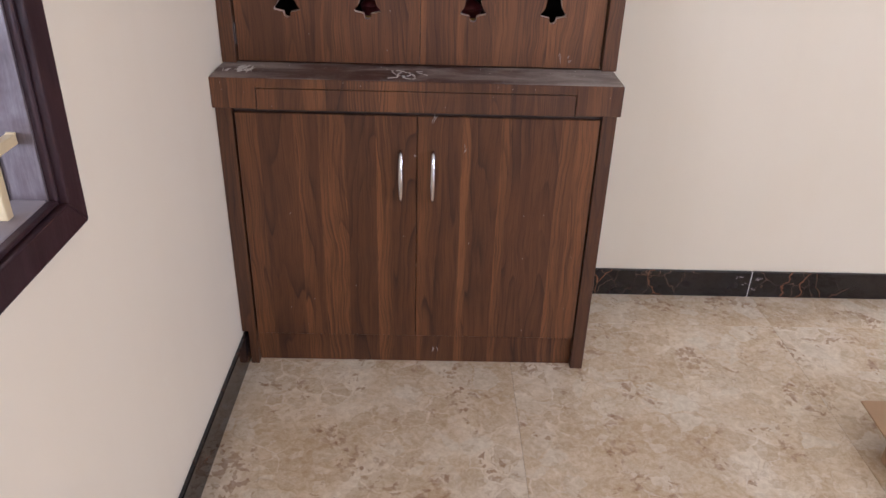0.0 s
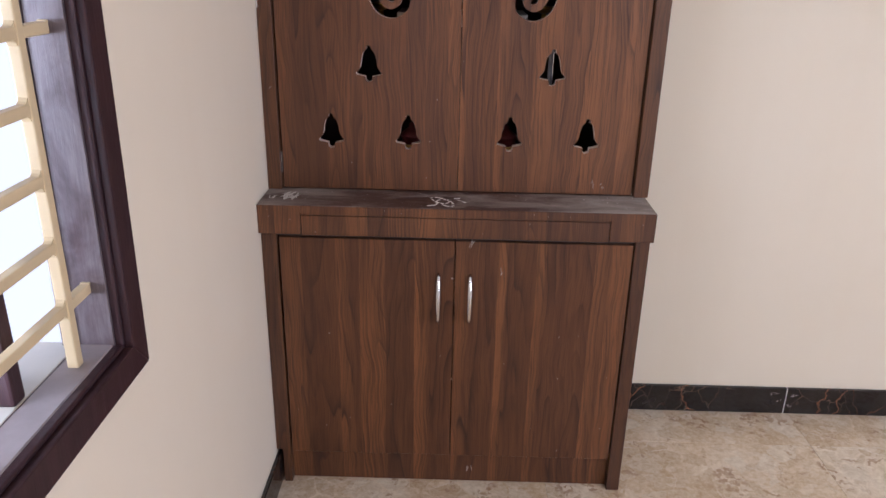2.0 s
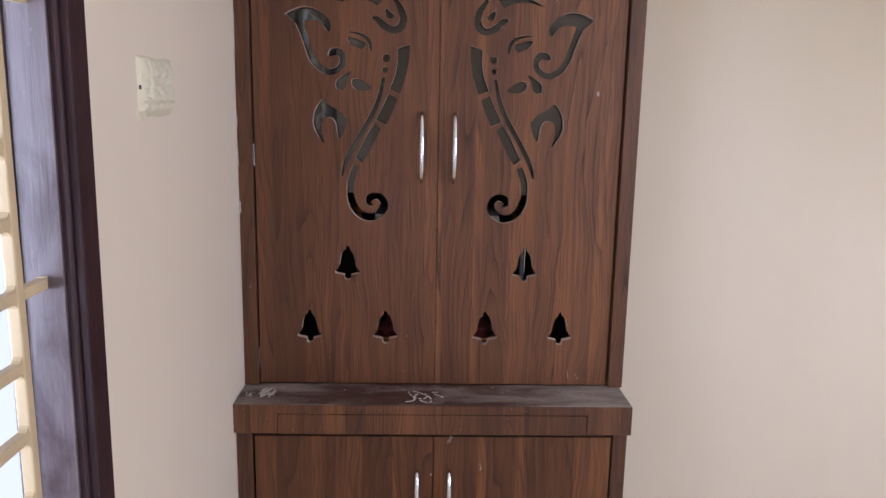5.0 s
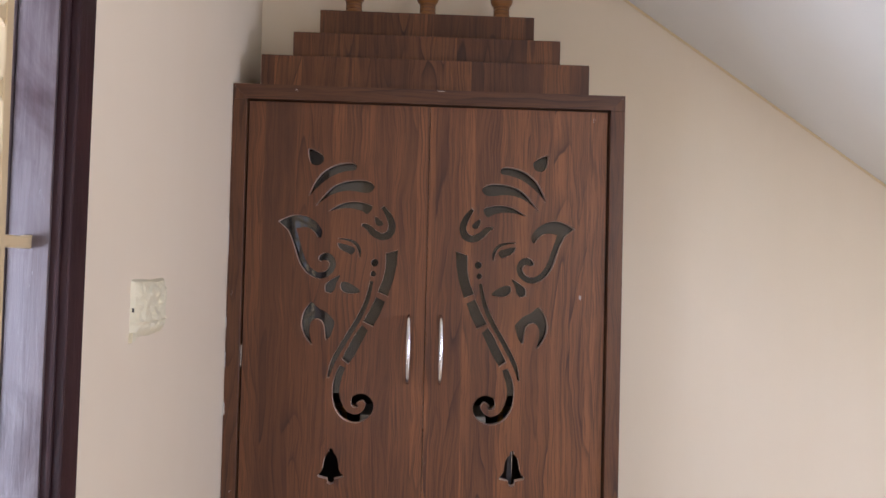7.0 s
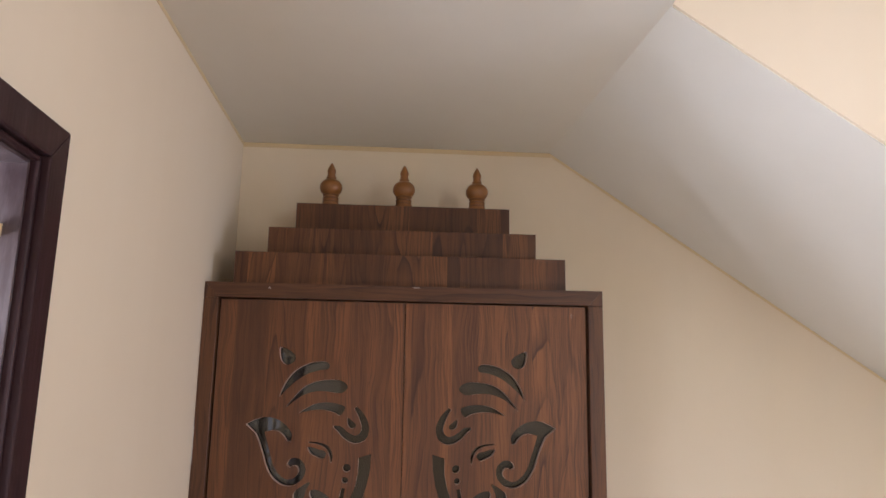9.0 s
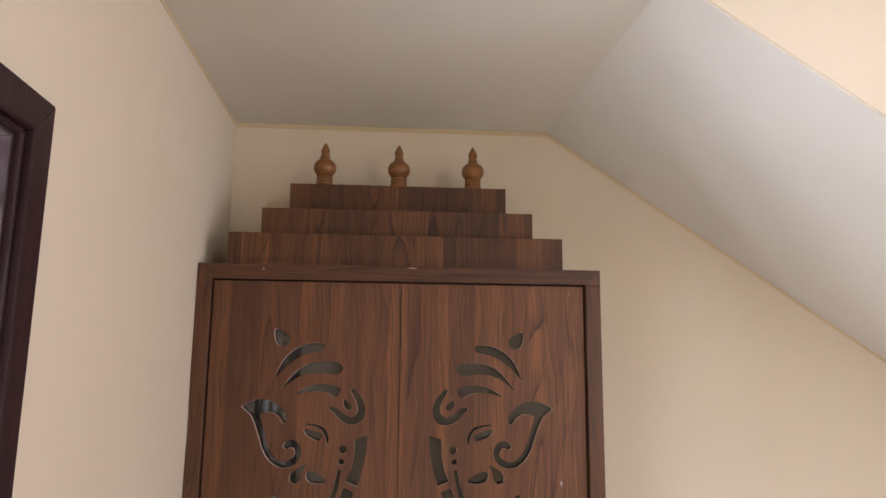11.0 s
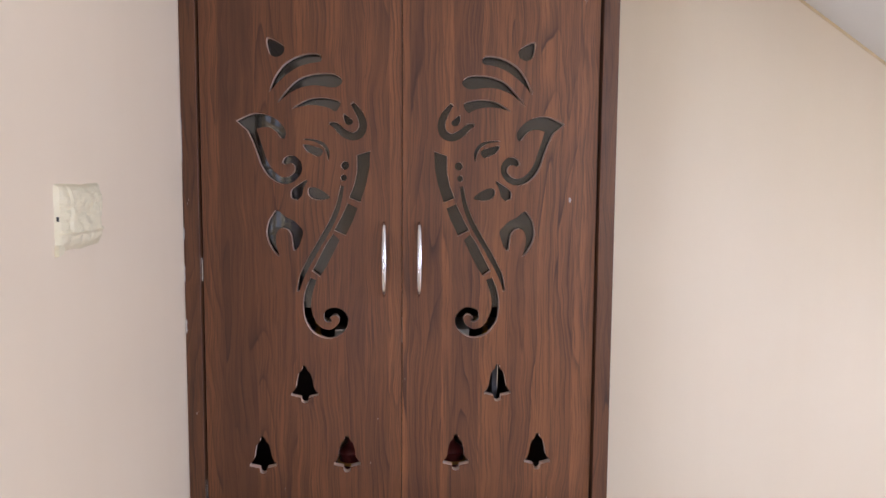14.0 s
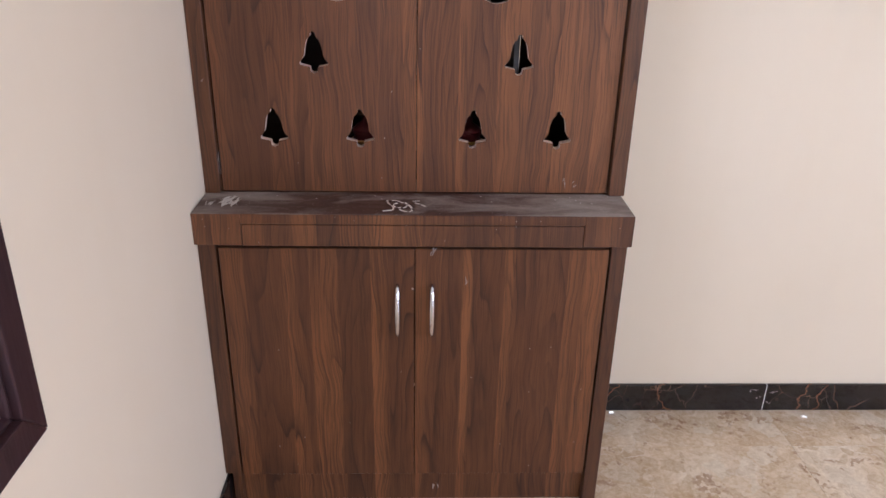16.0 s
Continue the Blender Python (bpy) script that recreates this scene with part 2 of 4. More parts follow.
def stained_frame(name, sheen_wear):
    """Dark brown varnished window timber with brush marks; some faces have rubbed, scratched patches and painted sky
    sheen.
    """
    n = Nodes(name)
    pos = n.place()
    brush = n.noise(n.shift(pos, (60.0, 60.0, 5.0)), 1.0, 4.0, 0.6, 0.6)
    patch = n.noise(n.shift(pos, (1.0, 1.6, 0.55)), 11.0, 5.0, 0.62, 0.5)
    drag = n.noise(n.shift(pos, (170.0, 170.0, 11.0)), 1.0, 5.0, 0.7, 0.8)
    scratch = n.noise(n.shift(pos, (210.0, 210.0, 17.0)), 1.0, 3.0, 0.7, 2.2)
    col = n.ramp(brush, (0.3, (0.024, 0.010, 0.012)), (0.7, (0.046, 0.021, 0.023)))
    # lilac-grey reflection of the sky, painted into the base colour
    sky_sheen = n.math("MULTIPLY", n.ramp(patch, (0.34, 0.20), (0.52, 0.90)), n.ramp(drag, (0.36, 0.62), (0.62, 1.0)))
    col = n.mix(n.math("MULTIPLY", sky_sheen, sheen_wear), col, (0.155, 0.124, 0.126))
    col = n.mix(n.math("MULTIPLY", n.ramp(scratch, (0.68, 0.0), (0.72, 0.6 * sheen_wear)), n.ramp(patch, (0.44, 0.0), (0.58, 1.0))), col, (0.34, 0.31, 0.32))
    n.bump(n.math("ADD", n.math("MULTIPLY", drag, 0.8), n.math("MULTIPLY", patch, 0.5)), 0.40, 0.0012)
    return n.done(col, n.ramp(patch, (0.36, 0.30), (0.62, 0.46)), 0.0, 0.20 + 0.25 * sheen_wear)


def plain(name, colour, rough, metal=0.0, spec=0.5, scale=40.0, vary=0.15, bump=0.05, **more):
    """A plain surface with a little variation at two scales."""
    n = Nodes(name)
    pos = n.place()
    a, b = n.noise(pos, scale, 4.0, 0.6), n.noise(pos, scale * 0.13, 3.0, 0.5)
    dark = tuple(c * (1 - vary) for c in colour)
    col = n.mix(n.math("MULTIPLY_ADD", a, 0.5, n.math("MULTIPLY", b, 0.5)), colour, dark)
    if bump:
        n.bump(a, bump, 0.001)
    return n.done(col, rough, metal, spec, **more)


SILL = plain("dusty_sill", (0.36, 0.295, 0.29), 0.55, vary=0.55, scale=34.0, bump=0.3)
# veneer strip tones; right door painted lighter for its reflection, left door darker
UPPER_BANDS = (
    (-0.425, 0.56, 0.54), (-0.384, 0.20, 0.23), (-0.312, 0.53, 0.34), (-0.228, 0.67, 0.47), (-0.083, 0.62, 0.55), (-0.028, 0.78, 0.66),
    (0.000, 0.92, 0.88), (0.014, 0.48, 0.54), (0.085, 0.84, 0.74), (0.108, 0.42, 0.42), (0.167, 0.78, 0.64), (0.235, 0.52, 0.62), (0.292, 0.84, 0.50), (0.374, 0.80, 0.66),
)
LOWER_BANDS = (
    (-0.425, 0.75, 0.65), (-0.367, 0.30, 0.45), (-0.285, 0.82, 0.32), (-0.230, 0.78, 0.70), (-0.168, 0.25, 0.32), (-0.098, 0.90, 0.55), (-0.060, 0.30, 0.50),
    (0.000, 0.70, 0.40), (0.100, 0.88, 0.75), (0.120, 0.40, 0.32), (0.190, 0.95, 0.78), (0.212, 0.45, 0.35), (0.328, 0.85, 0.42), (0.365, 0.80, 0.70),
)
# one laminate; the upper tone is raised to paint in stronger reflection
WALNUT = walnut("walnut_laminate", seed=0.31, tone=1.27, film=0.020, bands=UPPER_BANDS, spec=0.36)
WALNUT_LOW = walnut("walnut_laminate_lower", seed=0.77, tone=1.06, film=0.012, bands=LOWER_BANDS)
WALNUT_EDGE = walnut("walnut_edge_band", seed=3.7, tone=0.82)
WALNUT_FINE = walnut("walnut_laminate_cross_cut", seed=5.1, strips=19.0)
WALNUT_ACROSS = walnut("walnut_laminate_across", along="x", seed=2.2, strips=6.0, tone=0.85)
WALNUT_DARK = walnut("walnut_laminate_crown", seed=8.3, strips=17.0, tone=0.97, film=0.010)
DUSTY = dusty_walnut()
RAW_EDGE = plain("routed_board_edge", (0.66, 0.50, 0.41), 0.8, vary=0.3, scale=200.0)
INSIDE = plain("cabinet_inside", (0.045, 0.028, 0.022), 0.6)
CREAM = paint("cream_wall_paint", (0.77, 0.665, 0.515), (0.71, 0.595, 0.435), mottle=0.35)
WHITE = paint("white_ceiling_paint", (0.76, 0.735, 0.67), (0.70, 0.67, 0.60), mottle=0.5)
UNDERCOAT = paint("yellow_undercoat", (0.70, 0.56, 0.34), (0.62, 0.48, 0.28))
BRECCIA = breccia()
BLACK_MARBLE = black_marble()
GROUT = plain("pale_grout", (0.50, 0.41, 0.32), 0.85, vary=0.3)
TIMBER = stained_frame("dark_varnished_timber", 0.04)
TIMBER_SHEEN_WORN = stained_frame("worn_timber_with_sky_sheen", 1.0)
GRILLE = plain("cream_enamel", (0.62, 0.475, 0.275), 0.45, vary=0.12, scale=120.0)
CHROME = plain("brushed_chrome", (0.74, 0.74, 0.76), 0.18, 1.0, vary=0.04, scale=300.0, bump=0.0)
HONEY = plain("turned_honey_wood", (0.28, 0.115, 0.028), 0.33, vary=0.45, scale=35.0)
HONEY_DARK = plain("turned_wood_groove", (0.18, 0.070, 0.022), 0.4, vary=0.3)
PLASTIC = plain("cream_switch_plastic", (0.78, 0.76, 0.62), 0.4, vary=0.1)
MASKING = plain("masking_film", (0.80, 0.735, 0.53), 0.50, vary=0.22, scale=60.0, bump=0.5)
BLACK = plain("black_slot", (0.02, 0.02, 0.02), 0.6)
CARD = plain("brown_cardboard", (0.42, 0.26, 0.14), 0.85, vary=0.2, scale=90.0)
TAPE = plain("pale_packing_label", (0.72, 0.68, 0.64), 0.4)
CHALK = plain("white_chalk", (0.70, 0.66, 0.62), 0.95, vary=0.3, scale=400.0, bump=0.6)
SMEAR = plain("dried_paint", (0.40, 0.34, 0.31), 0.8, vary=0.4, scale=300.0)
GLASS = plain("smoked_glass", (0.078, 0.074, 0.062), 0.03, spec=0.95, vary=0.3, scale=14.0, bump=0.0, Transmission_Weight=0.35, IOR=1.52)
LAMP = plain("lamp_diffuser", (0.9, 0.9, 0.9), 0.5, Emission_Color=(0.9, 0.95, 1.0, 1.0), Emission_Strength=400.0)
ALUMINIUM = plain("white_lamp_ring", (0.8, 0.8, 0.8), 0.4)
STONE = plain("pale_stone", (0.62, 0.58, 0.52), 0.5, vary=0.35, scale=25.0)
SLATE = plain("slate_grey_board", (0.10, 0.11, 0.14), 0.4)
BRASS = plain("old_brass", (0.55, 0.36, 0.10), 0.3, 1.0)
GILT = plain("gilded_glaze", (0.66, 0.38, 0.10), 0.3)
MAROON = plain("maroon_pot_glaze", (0.16, 0.025, 0.03), 0.35)
# near-black surface whose own glow stands in for daylight outside
OUTSIDE = Nodes("glowing_backdrop").done((0.12, 0.12, 0.12), 0.9, Emission_Color=(0.96, 0.93, 1.0, 1.0), Emission_Strength=1.15)

# ---- building helpers ----


def mesh_of(name, bm, material, smooth=False):
    me = bpy.data.meshes.new(name)
    bmesh.ops.recalc_face_normals(bm, faces=bm.faces)
    bm.to_mesh(me)
    bm.free()
    for m in material if isinstance(material, (list, tuple)) else (material,):
        me.materials.append(m)
    if smooth:
        for p in me.polygons:
            p.use_smooth = True
    return me


def part(name, bm, material, parent=None, label="", smooth=False):
    """One bmesh as one mesh object, under a thing or a part."""
    ob = new(name, mesh_of(name, bm, material, smooth))
    if parent is not None:
        ob.parent = parent
    return tagged(ob, label)


def thing(name, label, category, at=(0, 0, 0), group="", kind=""):
    ob = new(name)
    ob.location = at
    ob.empty_display_size = 0.05
    return tagged(ob, label, category, group, kind)


def add_box(bm, x0, x1, y0, y1, z0, z1, bevel=0.0, steps=2):
    """A box between limits, its edges rounded, into bm."""
    made = bmesh.ops.create_cube(bm, size=1.0)["verts"]
    for v in made:
        v.co = Vector((x0 + (v.co.x + 0.5) * (x1 - x0), y0 + (v.co.y + 0.5) * (y1 - y0), z0 + (v.co.z + 0.5) * (z1 - z0)))
    if bevel:
        edges = list({e for v in made for e in v.link_edges})
        bmesh.ops.bevel(bm, geom=edges, offset=bevel, segments=steps, affect="EDGES", profile=0.6)
    return bm


def box(x0, x1, y0, y1, z0, z1, bevel=0.0, steps=2):
    return add_box(bmesh.new(), x0, x1, y0, y1, z0, z1, bevel, steps)


def prism(outline, axis, a, b):
    """A closed outline pushed from a to b along an axis; the outline's pairs are the other two axes in order."""
    bm = bmesh.new()
    def at(p, w):
        q = list(p)
        q.insert("xyz".index(axis), w)
        return bm.verts.new(q)
    low, high = [at(p, a) for p in outline], [at(p, b) for p in outline]
    n = len(outline)
    for i in range(n):
        bm.faces.new((low[i], low[(i + 1) % n], high[(i + 1) % n], high[i]))
    bm.faces.new(low), bm.faces.new(high)
    return bm


def lathe(profile, sides=32):
    """A turned solid round z from (radius, height) pairs."""
    bm = bmesh.new()
    rings = [[bm.verts.new((r * math.cos(2 * math.pi * k / sides), r * math.sin(2 * math.pi * k / sides), z)) for k in range(sides)] for r, z in profile]
    for low, high in zip(rings, rings[1:]):
        for k in range(sides):
            bm.faces.new((low[k], low[(k + 1) % sides], high[(k + 1) % sides], high[k]))
    bm.faces.new(rings[0]), bm.faces.new(rings[-1])
    return bm


def curve_through(points, step=4, closed=False):
    """Catmull-Rom samples through points of any length."""
    pts = [np.array(p, float) for p in points]
    n = len(pts)
    out = []
    for i in range(n if closed else n - 1):
        a, b, c, d = (pts[j % n] if closed else pts[min(max(j, 0), n - 1)] for j in (i - 1, i, i + 1, i + 2))
        for k in range(step):
            s = k / step
            out.append(0.5 * (2 * b + (c - a) * s + (2 * a - 5 * b + 4 * c - d) * s * s + (3 * b - a - 3 * c + d) * s**3))
    if not closed:
        out.append(pts[-1])
    return out


def stroke_sides(points, step=4):
    """The two sides of a brush stroke whose points are (x, z, width)."""
    line = curve_through(points, step)
    left, right = [], []
    for i, p in enumerate(line):
        d = line[min(i + 1, len(line) - 1)][:2] - line[max(i - 1, 0)][:2]
        d = np.array((-d[1], d[0])) / (np.hypot(*d) + 1e-9) * max(p[2], 0.002) / 2
        left.append(p[:2] + d), right.append(p[:2] - d)
    return left, right


def stroke(points, step=4):
    left, right = stroke_sides(points, step)
    return left + right[::-1]


def tube(points, radii, sides=8):
    """A round bar through 3D points with a radius at each."""
    bm = bmesh.new()
    pts = [Vector(p) for p in points]
    rings = []
    for i, p in enumerate(pts):
        d = (pts[min(i + 1, len(pts) - 1)] - pts[max(i - 1, 0)]).normalized()
        a = d.orthogonal().normalized() if abs(d.x) > 0.9 else d.cross(Vector((1, 0, 0))).normalized()
        b = d.cross(a)
        rings.append([bm.verts.new(p + radii[i] * (a * math.cos(2 * math.pi * k / sides) + b * math.sin(2 * math.pi * k / sides))) for k in range(sides)])
    for low, high in zip(rings, rings[1:]):
        for k in range(sides):
            bm.faces.new((low[k], low[(k + 1) % sides], high[(k + 1) % sides], high[k]))
    bm.faces.new(rings[0]), bm.faces.new(rings[-1])
    return bm


def structure(name, bm, material, label=""):
    return tagged(part(name, bm, material), label, kind="structure")


# ---- the room ----
floor = structure("floor", box(WEST - 0.2, EAST + 0.2, SOUTH - 0.2, NORTH + 0.2, -0.12, -0.0015), GROUT, "polished beige breccia marble floor in large square tiles")
structure("wall_north", box(WEST - 0.2, EAST + 0.2, NORTH, NORTH + 0.2, -0.1, HIGH + 0.1), CREAM, "cream painted plaster wall behind the cabinet")
bm = bmesh.new()
for y0, y1, z0, z1 in ((SOUTH - 0.2, -3.85, -0.1, HIGH + 0.1), (-1.95, NORTH, -0.1, HIGH + 0.1), (-3.85, -1.95, 2.35, HIGH + 0.1), (-3.85, -1.95, -0.1, 0.05)):
    add_box(bm, EAST, EAST + 0.2, y0, y1, z0, z1)
structure("wall_east", bm, CREAM, "cream painted plaster wall with a wide opening")

# window opening in the west wall
WY0, WY1, WZ0, WZ1 = -1.965, -0.803, 0.771, 2.038
LEAN = 0.018 / (WZ1 - WZ0)  # the jamb by the cabinet is a little out of plumb
bm = bmesh.new()
for y0, y1, z0, z1 in ((SOUTH - 0.2, WY0 + 0.03, -0.1, HIGH + 0.1), (WY1 - 0.03, NORTH, -0.1, HIGH + 0.1), (WY0 + 0.03, WY1 - 0.03, -0.1, WZ0 + 0.03), (WY0 + 0.03, WY1 - 0.03, WZ1 - 0.03, HIGH + 0.1)):
    add_box(bm, WEST - 0.085, WEST, y0, y1, z0, z1)
structure("wall_west", bm, CREAM, "cream painted plaster wall with a window opening")

# balcony opening in the south wall, behind the walk
bm = bmesh.new()
for x0, x1, z0, z1 in ((WEST - 0.11, 1.95, -0.1, HIGH + 0.1), (3.45, EAST + 0.2, -0.1, HIGH + 0.1), (1.95, 3.45, 2.60, HIGH + 0.1), (1.95, 3.45, -0.1, 0.05)):
    add_box(bm, x0, x1, SOUTH - 0.2, SOUTH, z0, z1)
structure("wall_south", bm, CREAM, "cream painted plaster wall with a wide balcony opening")
structure("ceiling", box(WEST - 0.2, EAST + 0.2, SOUTH - 0.2, NORTH + 0.2, HIGH, HIGH + 0.15), WHITE, "white painted flat ceiling")

# stair landing, and the sloping underside of the flight, whose fold runs a little off square
END, SKEW = 3.95, 0.048
low_end = LANDING - SLOPE * (END - FOLD)
outline = [(WEST, NORTH), (FOLD, NORTH), (FOLD + SKEW, STAIR_FRONT), (FOLD + SKEW, -0.98), (WEST, -0.98)]
structure("landing_soffit", prism(outline, "z", LANDING, LANDING + 0.16), WHITE, "white painted underside of a stair landing")
flight = prism([(FOLD, LANDING), (END, low_end), (END, low_end + 0.2), (FOLD + 0.001, LANDING + 0.16)], "y", STAIR_FRONT, NORTH)
for v in flight.verts:
    if v.co.y < 0:
        v.co.x += SKEW
structure("stair_soffit", flight, WHITE, "white painted sloping underside of a staircase")
outline = [(FOLD + SKEW + 0.003, LANDING), (END + SKEW, low_end + 0.002), (END + SKEW, HIGH), (FOLD + SKEW + 0.003, HIGH)]
structure("stair_side_wall", prism(outline, "y", STAIR_FRONT - 0.006, STAIR_FRONT + 0.10), CREAM, "cream painted side wall of the staircase")
structure("landing_edge", box(FOLD + SKEW - 0.10, FOLD + SKEW + 0.002, -0.98, STAIR_FRONT - 0.007, LANDING + 0.161, HIGH), CREAM, "cream painted edge wall of the landing")

structure("trim", box(WEST + 0.0015, FOLD + 0.004, NORTH - 0.0015, NORTH + 0.001, LANDING - 0.013, LANDING - 0.0005), UNDERCOAT, "strip of yellow undercoat along the top of the wall")
structure("trim_west", box(WEST - 0.001, WEST + 0.0015, -0.98, NORTH - 0.002, LANDING - 0.009, LANDING - 0.0005), UNDERCOAT, "strip of yellow undercoat along the top of the wall")
structure("trim_slope", prism([(FOLD + 0.005, LANDING - 0.0035), (END, low_end - 0.0005), (END, low_end - 0.008), (FOLD + 0.005, LANDING - 0.012)], "y", NORTH - 0.0015, NORTH + 0.001), UNDERCOAT, "thin strip of yellow undercoat under the sloping soffit")
# added glowing panels in place of the view outside
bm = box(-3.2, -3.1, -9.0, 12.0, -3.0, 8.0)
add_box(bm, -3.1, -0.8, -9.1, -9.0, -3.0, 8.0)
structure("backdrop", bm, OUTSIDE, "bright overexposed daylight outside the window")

# ---- floor tiles ----
TILE, JOINT = 0.80, 0.0007
half = TILE / 2 - JOINT / 2
tile_mesh = mesh_of("floor_tile", box(-half, half, -half, half, -0.010, 0.0, 0.0006, 1), BRECCIA)
x = 0.257 - TILE * 1.5
while x < EAST + 0.4:
    y = 0.11 + TILE / 2
    while y > SOUTH - 0.4:
        tile = new("floor_tile", tile_mesh)
        tile.parent, tile.location = floor, (x, y, 0)
        y -= TILE
    x += TILE

# ---- skirting ----
SKIRT = 0.090


def skirting(name, runs, axis, face):
    base = thing(name, "black marble skirting with rust-coloured veins and pale joints", "", kind="structure")
    for a, b in runs:
        a, b = a + 0.0012, b - 0.0012
        if axis == "x":
            bm = box(a, b, face - 0.011, face, 0, SKIRT, 0.0025, 2)
        else:
            bm = box(face, face + 0.011, a, b, 0, SKIRT, 0.0025, 2)
        part("skirting_slab", bm, BLACK_MARBLE, base)
    for a, b in runs[:-1]:
        if axis == "x":
            bm = box(b - 0.0010, b + 0.0010, face - 0.0102, face, 0, SKIRT - 0.001)
        else:
            bm = box(face, face + 0.0102, b - 0.0010, b + 0.0010, 0, SKIRT - 0.001)
        part("skirting_joint", bm, TAPE, base)
    return base


north_skirting = skirting("baseboard_north", [(0.40, 1.040), (1.040, 1.840), (1.840, 2.640), (2.640, 3.440), (3.440, 4.6)], "x", NORTH)
skirting("baseboard_west", [(-5.0, -4.14), (-4.14, -3.34), (-3.34, -2.54), (-2.54, -1.74), (-1.74, -0.94), (-0.94, -0.02)], "y", WEST)

# ---- window in the west wall ----
window = thing("window_1", "dark varnished timber window with a cream metal grille", "", kind="structure")


def ring(name, inset, width, x0, x1, bevel, label="", material=TIMBER, roll=0.0, on_sill=False):
    """Four mitred members round the opening, inset from the outer edge."""
    y0, y1, z0, z1 = WY0 + inset, WY1 - inset, WZ0 + inset, WZ1 - inset
    w = width
    sides = (
        [(y0, z0), (y1, z0), (y1 - w, z0 + w), (y0 + w, z0 + w)],
        [(y0, z1), (y1, z1), (y1 - w, z1 - w), (y0 + w, z1 - w)],
        [(y0, z0), (y0, z1), (y0 + w, z1 - w), (y0 + w, z0 + w)],
        [(y1, z0), (y1, z1), (y1 - w, z1 - w), (y1 - w, z0 + w)],
    )
    if on_sill:  # three members only; the uprights run down past the sill's top
        sides = (sides[1],) + tuple([(y, min(z, z0 - 0.004)) if z < 1.4 else (y, z) for y, z in side] for side in sides[2:])
    for outline in sides:
        bm = prism([(y + (LEAN * (z - WZ0) if y > -1.4 else 0.0), z) for y, z in outline], "x", x0, x1)
        if roll:  # round the edge that faces the opening
            run = [e for e in bm.edges if all(abs(v.co.x - x1) < 1e-6 for v in e.verts) and min(abs(e.verts[0].co.y - e.verts[1].co.y), abs(e.verts[0].co.z - e.verts[1].co.z)) < 0.03]
            bmesh.ops.bevel(bm, geom=run, offset=roll, segments=6, affect="EDGES", profile=0.5, clamp_overlap=True)
        if bevel:
            bmesh.ops.bevel(bm, geom=list(bm.edges), offset=bevel, segments=2, affect="EDGES", profile=0.6)
        part(name, bm, material, window, label)


ring("frame_face", 0.0, 0.045, WEST - 0.074, WEST + 0.014, 0.0025)
ring("frame_moulding", 0.0452, 0.0075, WEST - 0.073, WEST + 0.004, 0.0, "", TIMBER, 0.0035)
ring("jamb_lining", 0.0529, 0.0045, WEST - 0.054, WEST - 0.006, 0.0010, "scratched varnished lining with sky sheen in its colour", TIMBER_SHEEN_WORN, on_sill=True)
ring("outer_stop", 0.0510, 0.0105, WEST - 0.075, WEST - 0.0552, 0.0015, "", TIMBER_SHEEN_WORN, on_sill=True)
SILL_TOP = WZ0 + 0.0548
part("window_sill", box(WEST - 0.0535, WEST - 0.008, WY0 + 0.0500, WY1 - 0.0500, WZ0 + 0.0440, SILL_TOP, 0.0015, 1), SILL, window, "dusty grey-brown sill board")
# the outer sill's sunlit brightness is put into a paler material
part("outer_sill", box(WEST - 0.125, WEST - 0.0556, WY0 + 0.0500, WY1 - 0.0500, WZ0 + 0.0440, SILL_TOP - 0.0010, 0.0015, 1), STONE, window, "outer sill, coloured pale for the daylight on it")
part("mullion", box(WEST - 0.130, WEST - 0.057, -1.012, -0.987, SILL_TOP - 0.0010, WZ1 - 0.057, 0.004), TIMBER, window)

# cream grille: uprights with rungs, every fourth rung let into the jamb
GX, BAR = -0.490, 0.0072
low, high, near = SILL_TOP, WZ1 - 0.055, WY0 + 0.055
grille = thing("window_grille", "cream enamelled welded steel window grille of square bars", "window grille")
uprights = [-0.915, -1.140, -1.365, -1.590, -1.815]
for y in uprights:
    part("upright_bar", box(GX - BAR, GX + BAR, y - BAR, y + BAR, low, high, 0.002), GRILLE, grille)
for k in range(14):
    z = 0.909 + 0.0823 * k
    let_in = k % 4 == 0
    far = WY1 - 0.056 + LEAN * (z - WZ0)
    ends = [far] + uprights + [near] if let_in else uprights
    for a, b in zip(ends, ends[1:]):
        part("rung", box(GX - BAR + 0.001, GX + BAR - 0.001, b + BAR - 0.001, a - (0 if a == far else BAR - 0.001), z - BAR, z + BAR, 0.002), GRILLE, grille)
        # small weld fillets in the corners of each cell
        if not let_in or a != far:
            for s in (1, -1):
                o = a - BAR
                part("weld_fillet", prism([(o + 0.001, z + s * (BAR - 0.001)), (o - 0.008, z + s * (BAR - 0.001)), (o - 0.0026, z + s * (BAR + 0.0026)), (o + 0.001, z + s * (BAR + 0.008))], "x", GX - BAR + 0.002, GX + BAR - 0.002), GRILLE, grille)
    if let_in:
        part("paint_dab", box(GX - BAR * 0.7, GX + BAR * 0.9, far - 0.0050, far + 0.001, z + BAR - 0.0015, z + BAR + 0.0014, 0.0007), GRILLE, grille, "rough dab of cream paint")

# ---- switch plate on the west wall ----
plate = thing("switch_plate", "cream switch plate wrapped in crumpled masking film on the wall", "light switch", (WEST, -0.529, 1.477))
part("plate", box(0.0, 0.0055, -0.066, 0.066, -0.0370, 0.0370, 0.002, 3), PLASTIC, plate)
